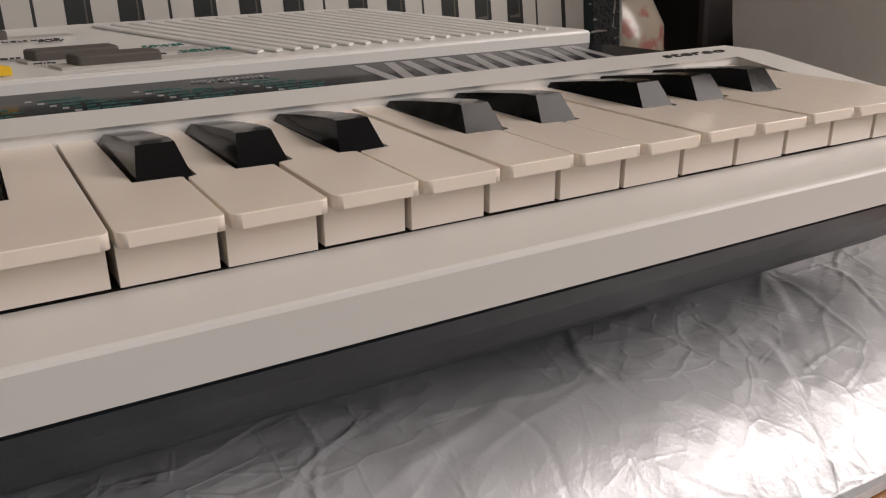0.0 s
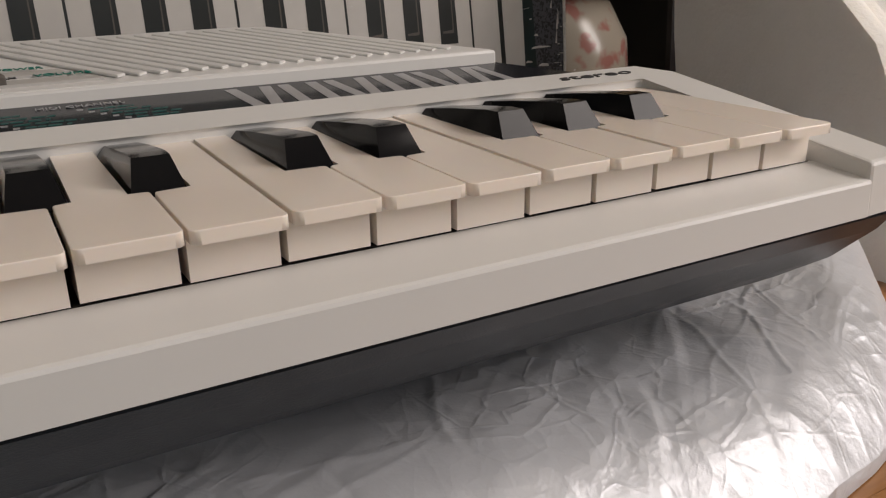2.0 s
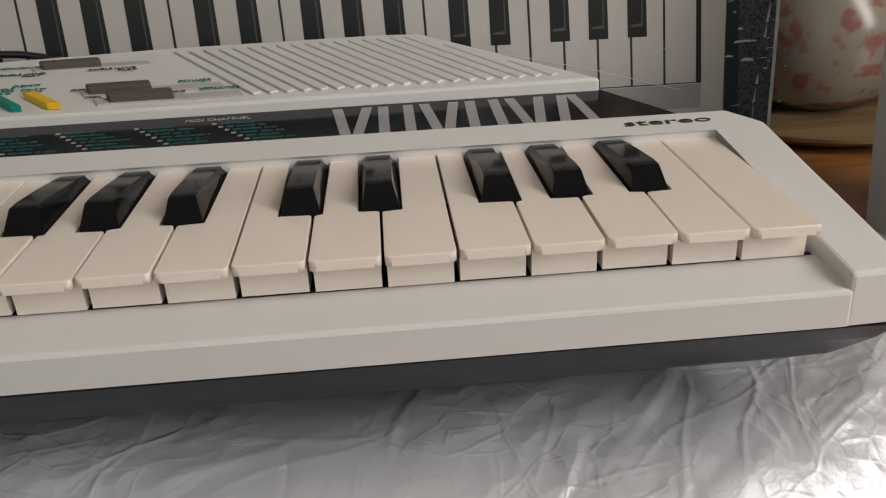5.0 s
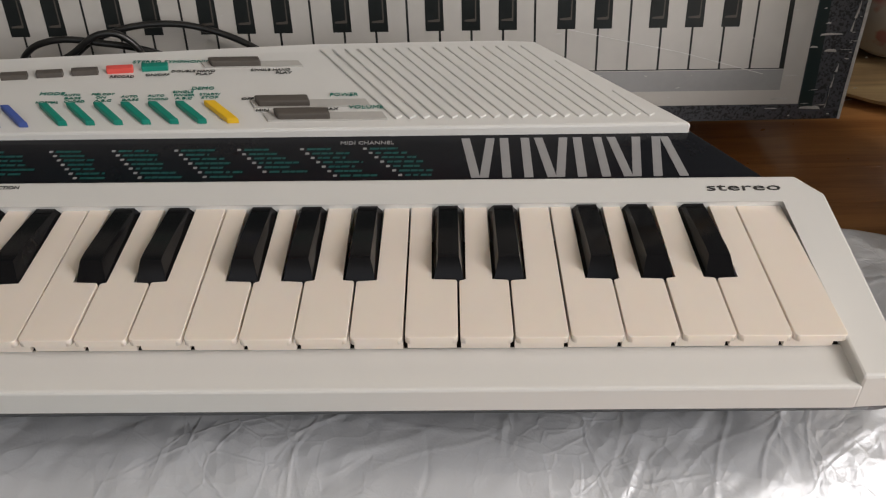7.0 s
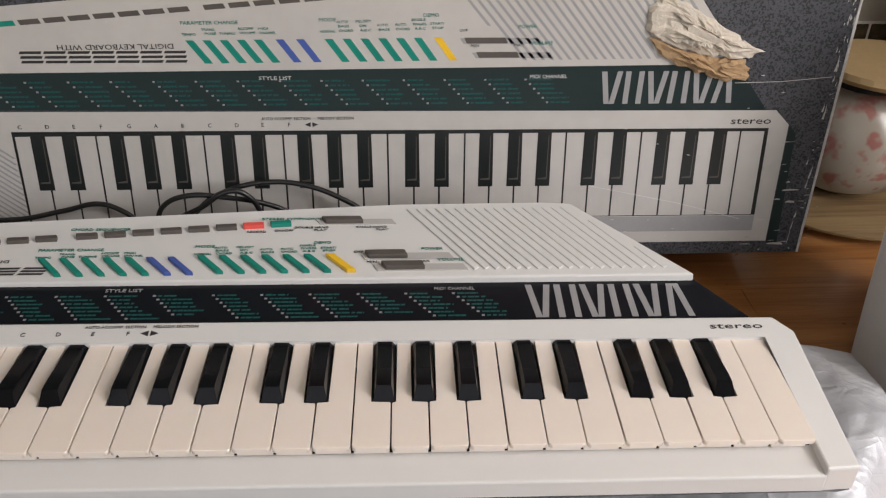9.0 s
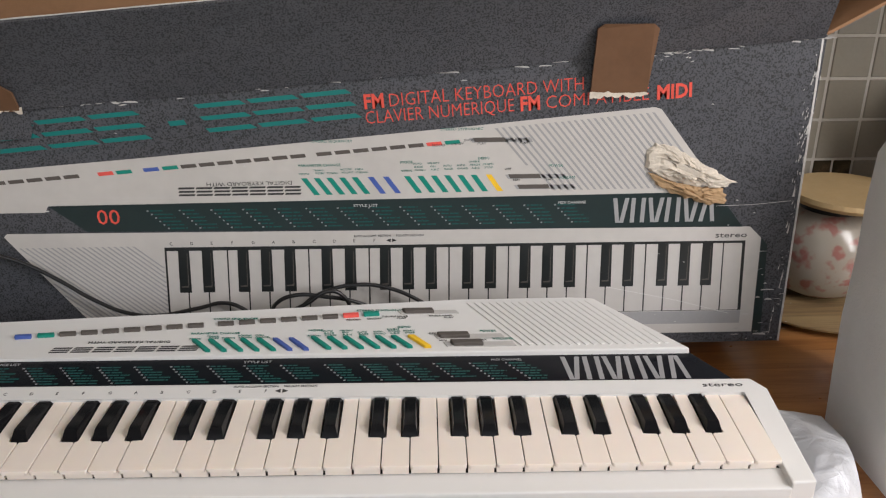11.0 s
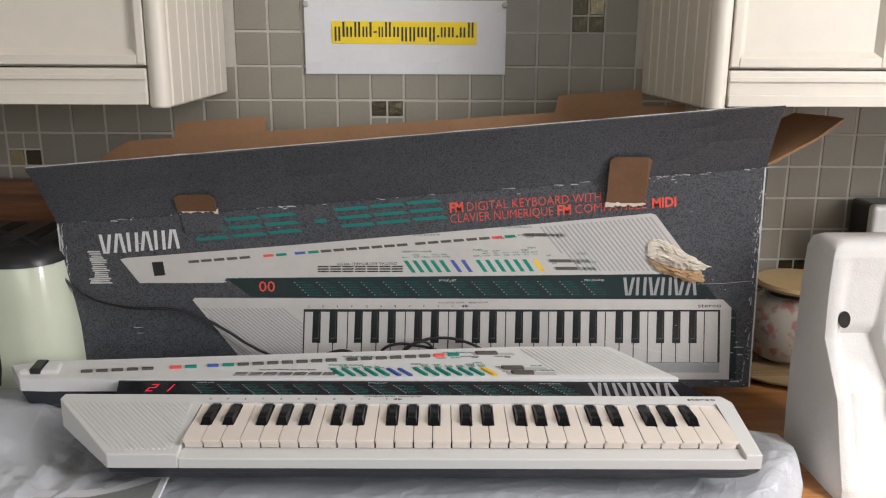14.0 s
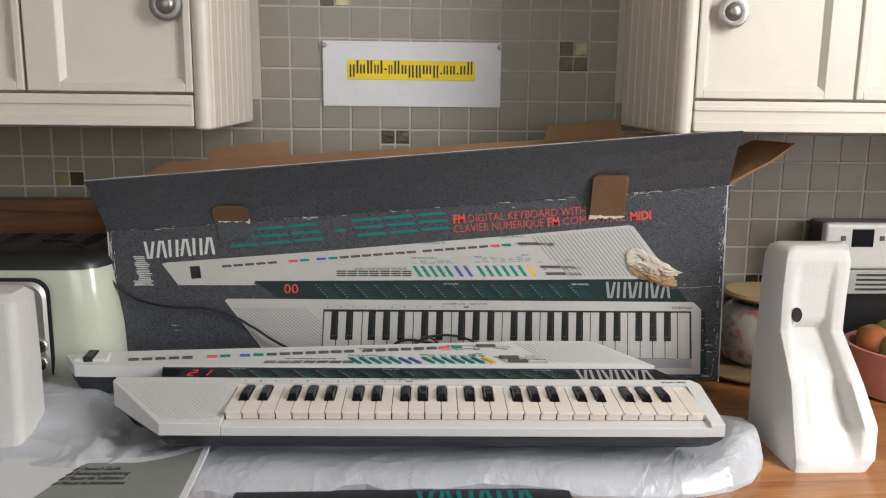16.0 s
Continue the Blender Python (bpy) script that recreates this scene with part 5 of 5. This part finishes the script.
part("body", shell([(0.915, -1.060, -0.752, 0.195, 0.400), (0.93, -1.062, -0.750, 0.192, 0.402), (1.03, -1.058, -0.754, 0.196, 0.398), (1.115, -1.050, -0.766, 0.206, 0.392)], 0.05), TOAST, TST, smooth=True)
part("top_plate", shell([(1.115, -1.051, -0.765, 0.205, 0.393), (1.122, -1.050, -0.766, 0.206, 0.392), (1.134, -1.043, -0.774, 0.214, 0.386), (1.1375, -1.030, -0.786, 0.226, 0.374)], 0.048), RUBBER, TST, "glossy black top plate", smooth=True)
# flat near-black plates; the slots' inner shade is only their colour
for x in (-0.99, -0.93, -0.87, -0.815):
    part("bread_slot", box(x - 0.011, x + 0.011, 0.235, 0.366, 1.1365, 1.1382), GAP, TST)
part("base_foot", shell([(0.900, -1.05, -0.762, 0.205, 0.39), (0.915, -1.055, -0.757, 0.20, 0.395)], 0.045), RUBBER, TST)
pan = loft([[(x, 0.1930 - d - (0.0 if z > 1.09 else 0), z) for x, z in rounded(-0.930 + d, -0.8355 - d, 0.945 + d, 1.102 - d, 0.02)] for d in (0.0, 0.004)])
part("control_panel", pan, STEEL, TST, "brushed steel control panel", smooth=False)
part("panel_trim", loft([[(x, 0.1945 - d * 0.3, z) for x, z in rounded(-0.935 + d, -0.8305 - d, 0.940 + d, 1.107 - d, 0.022)] for d in (0.0, 0.003)]), RUBBER, TST)
part("lever_slot", loft([[(x, 0.1880 - d, z) for x, z in rounded(-0.888, -0.856, 0.988, 1.095, 0.014)] for d in (0.0, 0.0015)]), RUBBER, TST)
for kx, kz, kr in ((-0.8460, 1.0135, 0.0085), (-0.8470, 0.9885, 0.0085), (-0.8690, 0.9655, 0.0150)):
    kb = lathe([(kr, 0), (kr, 0.008), (kr * 0.85, 0.010)], 24)
    bmesh.ops.transform(kb, matrix=Matrix.Translation((kx, 0.1885, kz)) @ Matrix.Rotation(radians(90), 4, "X"), verts=kb.verts)
    dial = part("dial", kb, RUBBER, TST, smooth=False)
    bz = lathe([(kr + 0.0020, 0), (kr + 0.0020, 0.003), (kr + 0.0004, 0.0045)], 24)
    bmesh.ops.transform(bz, matrix=Matrix.Translation((kx, 0.1885, kz)) @ Matrix.Rotation(radians(90), 4, "X"), verts=bz.verts)
    part("bezel", bz, STEEL, dial, "bright metal ring")

# ---- board behind the toaster ----
bd = part("chopping_board", box(-1.30, -0.82, 0.470, 0.492, Z_TOP, 1.178, 0.003), BOARD)
tagged(bd, "dark walnut chopping board leaning behind the toaster", "chopping board")

# ---- second polystyrene piece at the edge ----
sl = part("foam_slab", shell([(0.900, -1.00, -0.806, 0.030, 0.105), (1.02, -1.00, -0.807, 0.040, 0.110), (1.110, -1.00, -0.810, 0.046, 0.113), (1.118, -0.99, -0.818, 0.054, 0.107)], 0.012), FOAM, smooth=True)
tagged(sl, "white polystyrene packing slab standing before the toaster", "packing foam")

# ---- booklets ----
BK = thing("owners_guide", "white instruction booklet with a grey cover block and curled corner", "booklet")


def bk_height(a, b):
    return Z_TOP + 0.030 + 0.012 * max(0, a - 0.75) ** 2 * 16 * max(0, b) ** 2


def bk_place(a, b, h):
    x, y = -0.86 + 0.275 * a + 0.0 * b, -0.120 + 0.138 * b + 0.030 * max(0, a - 0.72) * 3.5 * b
    return (x, y, bk_height(a, b) + h)


rows = [[bk_place(i / 20, j / 10, 0) for i in range(21)] for j in range(11)]
bent_plate(rows, 0.003, PAPER, BK, "cover")
rows = [[bk_place(0.50 - 0.12 * (1 - j / 8) + (0.975 - 0.50 + 0.12 * (1 - j / 8)) * i / 14, 0.02 + 0.87 * j / 8, 0.0004) for i in range(15)] for j in range(9)]
bent_plate(rows, 0.0003, mat("grey_cover_print", (0.26, 0.27, 0.255), 0.6, var=0.08), BK, "cover_block")
for k, text in enumerate(("Owner's Guide", "Bedienungsanleitung", "Manuel de l'utilisateur", "Manual de instrucciones")):
    b = 0.745 - 0.085 * k
    p = bk_place(0.505 - 0.012 * k, b, 0.0010)
    words("lettering", text, 0.0125, Matrix.Translation(p), INK, BK, (0.044, 0.062, 0.064, 0.071)[k], shear=0.3)
    q = bk_place(0.490 - 0.012 * k, b, 0.0010)
    part("mark", sheet([(q[0] - 0.004, q[1]), (q[0] + 0.002, q[1]), (q[0] + 0.003, q[1] + 0.008)], lambda a, c, h: (a, c, q[2] + h), 0.0003), INK, BK)
bl = thing("wrapped_booklet", "dark glossy booklet with teal letter blocks in clear plastic", "booklet")
part("cover", box(-0.545, -0.160, -0.122, -0.0235, Z_TOP, Z_TOP + 0.008, 0.002), RUBBER, bl)
logo_bars(-0.339, -0.203, -0.068, -0.0300, 0.0, False, lambda a, c, h: (a, c, Z_TOP + 0.0081 + h), PTEAL, bl)

# ---- things beyond the foam ----
POT = thing("flowered_pot", "round flowered china pot with tan lid on wooden plate", "pot")
POTM = speckle_mat("flowered_china", (0.33, 0.30, 0.25), (0.30, 0.14, 0.12), 60.0, 0.57, 0.20)
body = lathe([(0.030, 0), (0.050, 0.012), (0.062, 0.040), (0.060, 0.070), (0.046, 0.098), (0.036, 0.104)], 36, centre=(0.235, 0.415, 0.914))
part("pot_body", body, POTM, POT, smooth=True)
part("lid", lathe([(0.0, 1.030), (0.064, 1.030), (0.066, 1.034), (0.064, 1.039), (0.0, 1.0395)][1:4], 36, centre=(0.250, 0.41, 0)), mat("tan_lid", (0.50, 0.36, 0.18), 0.6), POT)
part("lid_neck", lathe([(0.036, 1.018), (0.036, 1.030)], 24, centre=(0.237, 0.414, 0)), RUBBER, POT)
pl = part("wooden_plate", lathe([(0.06, 0), (0.085, 0.004), (0.098, 0.010), (0.099, 0.0125), (0.085, 0.012)], 40, centre=(0.235, 0.405, Z_TOP)), wood_mat("pale_stained_wood", (0.16, 0.10, 0.05), (0.36, 0.26, 0.13)), smooth=True)
tagged(pl, "round mottled wooden plate on the worktop", "plate")
BOWL = part("fruit_bowl", lathe([(0.060, 0), (0.075, 0.004), (0.088, 0.060), (0.092, 0.078), (0.088, 0.079), (0.082, 0.060), (0.070, 0.010)], 36, centre=(0.435, 0.300, Z_TOP)),
            mat("pink_plastic", (0.62, 0.25, 0.20), 0.35), smooth=True)
tagged(BOWL, "salmon pink plastic fruit bowl on the worktop", "bowl")
r = random.Random(2)
for k in range(9):
    a = 2 * math.pi * k / 8
    rad = 0.024 + 0.006 * r.random()
    d = 0.052 if k < 8 else 0
    me = bmesh.new()
    bmesh.ops.create_icosphere(me, subdivisions=3, radius=rad)
    for v in me.verts:
        v.co *= 1 + 0.05 * noise.noise(v.co * 40 + Vector((k, 0, 0)))
        v.co.z *= 0.88
    bmesh.ops.translate(me, vec=(0.435 + d * math.cos(a), 0.300 + d * math.sin(a), Z_TOP + 0.079 + (0.022 if k == 8 else 0.002 * (k % 3))), verts=me.verts)
    f = part("fruit", me, mat("fruit_skin", ((0.35, 0.20, 0.05), (0.42, 0.14, 0.04), (0.30, 0.25, 0.07))[k % 3], 0.5, var=0.25, scale=50), smooth=True)
    tagged(f, "ripe brownish fruit in the pink bowl", "fruit", "fruit in the bowl")
AP = thing("countertop_oven", "white fronted appliance with a small display over a dark glass door", "appliance")
part("case", box(0.350, 0.80, 0.395, 0.490, Z_TOP + 0.01, 1.150, 0.006), RUBBER, AP)
part("fascia", box(0.325, 0.82, 0.375, 0.394, 1.082, 1.158, 0.006, segs=3), mat("white_fascia", (0.66, 0.66, 0.63), 0.35), AP, "white plastic fascia")
part("display", box(0.368, 0.404, 0.3735, 0.376, 1.120, 1.149, 0.001), STRIP, AP)
for x in (0.350, 0.414, 0.430):
    part("key_button", box(x, x + 0.008, 0.3735, 0.376, 1.130, 1.138, 0.0005), GREYBTN, AP)
part("vent_plate", box(0.350, 0.80, 0.380, 0.3945, 1.040, 1.081, 0.002), mat("grey_vent", (0.42, 0.42, 0.40), 0.5), AP)
for k in range(4):
    part("label_line", box(0.385, 0.46, 0.3785, 0.3802, 1.047 + 0.008 * k, 1.050 + 0.008 * k), INK, AP)
part("foot", box(0.38, 0.78, 0.40, 0.48, Z_TOP, Z_TOP + 0.0101), RUBBER, AP)


# ---- mains lead ----
def lead(points, radius, name):
    cu = bpy.data.curves.new(name, "CURVE")
    cu.dimensions, cu.bevel_depth, cu.bevel_resolution, cu.resolution_u = "3D", radius, 3, 8
    sp = cu.splines.new("BEZIER")
    sp.bezier_points.add(len(points) - 1)
    for bp, p in zip(sp.bezier_points, points):
        bp.co = p
        bp.handle_left_type = bp.handle_right_type = "AUTO"
    cu.materials.append(CORD)
    return new(name, cu)


def lead_of(points, y, label):
    cb = lead([(x, (y + 0.004 * math.sin(40 * x)) if len(p) < 2 else p[1], z) for x, z, *p in points], 0.0019, "mains_lead")
    return tagged(cb, label, "cable")


lead_of([(-0.880, 1.140, 0, 0.30), (-0.835, 1.1445, 0, 0.268), (-0.812, 1.144, 0, 0.250), (-0.789, 1.132), (-0.768, 1.095), (-0.745, 1.071), (-0.695, 1.056), (-0.629, 1.051), (-0.598, 1.039),
         (-0.568, 1.022), (-0.537, 1.003), (-0.506, 0.989), (-0.480, 0.985), (-0.445, 0.989), (-0.419, 0.994), (-0.402, 0.988), (-0.390, 0.978)], 0.242,
        "thin black cable draped across the front of the carton")
lead_of([(-0.378, 0.972), (-0.375, 0.989), (-0.369, 1.001), (-0.352, 1.009), (-0.325, 1.006), (-0.298, 0.998), (-0.283, 0.990), (-0.270, 0.976)], 0.232, "looped black cable between keyboard and carton")
lead_of([(-0.372, 0.974), (-0.363, 0.990), (-0.341, 1.003), (-0.320, 1.014), (-0.309, 1.009), (-0.301, 0.993), (-0.296, 0.976)], 0.226, "looped black cable between keyboard and carton")
lead_of([(-0.360, 0.976), (-0.341, 1.000), (-0.324, 1.009), (-0.297, 1.013), (-0.269, 1.009), (-0.238, 0.996), (-0.215, 0.980)], 0.237, "looped black cable between keyboard and carton")

# ---- wall tiles ----
TAU, X0, Z0 = 0.04988, -0.5447, 1.3943


def tile_mesh(w, h, t, bev):
    bm = box(-w / 2, w / 2, -t, 0, -h / 2, h / 2, bev, segs=1)
    me = bpy.data.meshes.new("tile")
    bm.to_mesh(me)
    bm.free()
    return me


full = tile_mesh(TAU - 0.0032, TAU - 0.0032, 0.006, 0.0010)
full.materials.append(TILE)
small = tile_mesh(0.0222, 0.0222, 0.006, 0.0008)
small.materials.append(BRONZE)
half = tile_mesh(0.0222, 0.0222, 0.006, 0.0008)
half.materials.append(TILE)
ACC = {(9, 0): 4, (3, -3): 2, (-8, -4): 1, (1, 2): 4, (16, -8): 2}
rest = bmesh.new()
count = 0
rt = random.Random(8)
for j in range(-10, 5):
    for i in range(-18, 27):
        x, z = X0 + (i + 0.5) * TAU, Z0 + (j + 0.5) * TAU
        if i in (-18,) or z < Z_TOP + 0.01:
            continue
        kind = ACC.get((i, j))
        y = Y_WALL + 0.0062 + rt.uniform(-0.0004, 0.0004)
        if kind:
            for a in (-1, 1):
                for b in (-1, 1):
                    metal = kind == 4 or (kind == 2 and b > 0) or (kind == 1 and b < 0)
                    ob = solid("mosaic_tile", small if metal else half, BRONZE, wall_n)
                    ob.location = (x + a * TAU / 4, y, z + b * TAU / 4)
            continue
        hidden = (x < -0.61 and z > 1.33) or (x > 0.02 and z > 1.33) or (-0.77 < x < 0.12 and z < 1.20)
        if not hidden and count < 300:
            ob = solid("tile", full, TILE, wall_n)
            ob.location = (x, y, z)
            count += 1
        elif not hidden:
            box(x - 0.0233, x + 0.0233, y - 0.006, y, z - 0.0233, z + 0.0233, bm=rest)
ob = part("tile_field", rest, TILE, wall_n)
tagged(ob, kind="stuff")
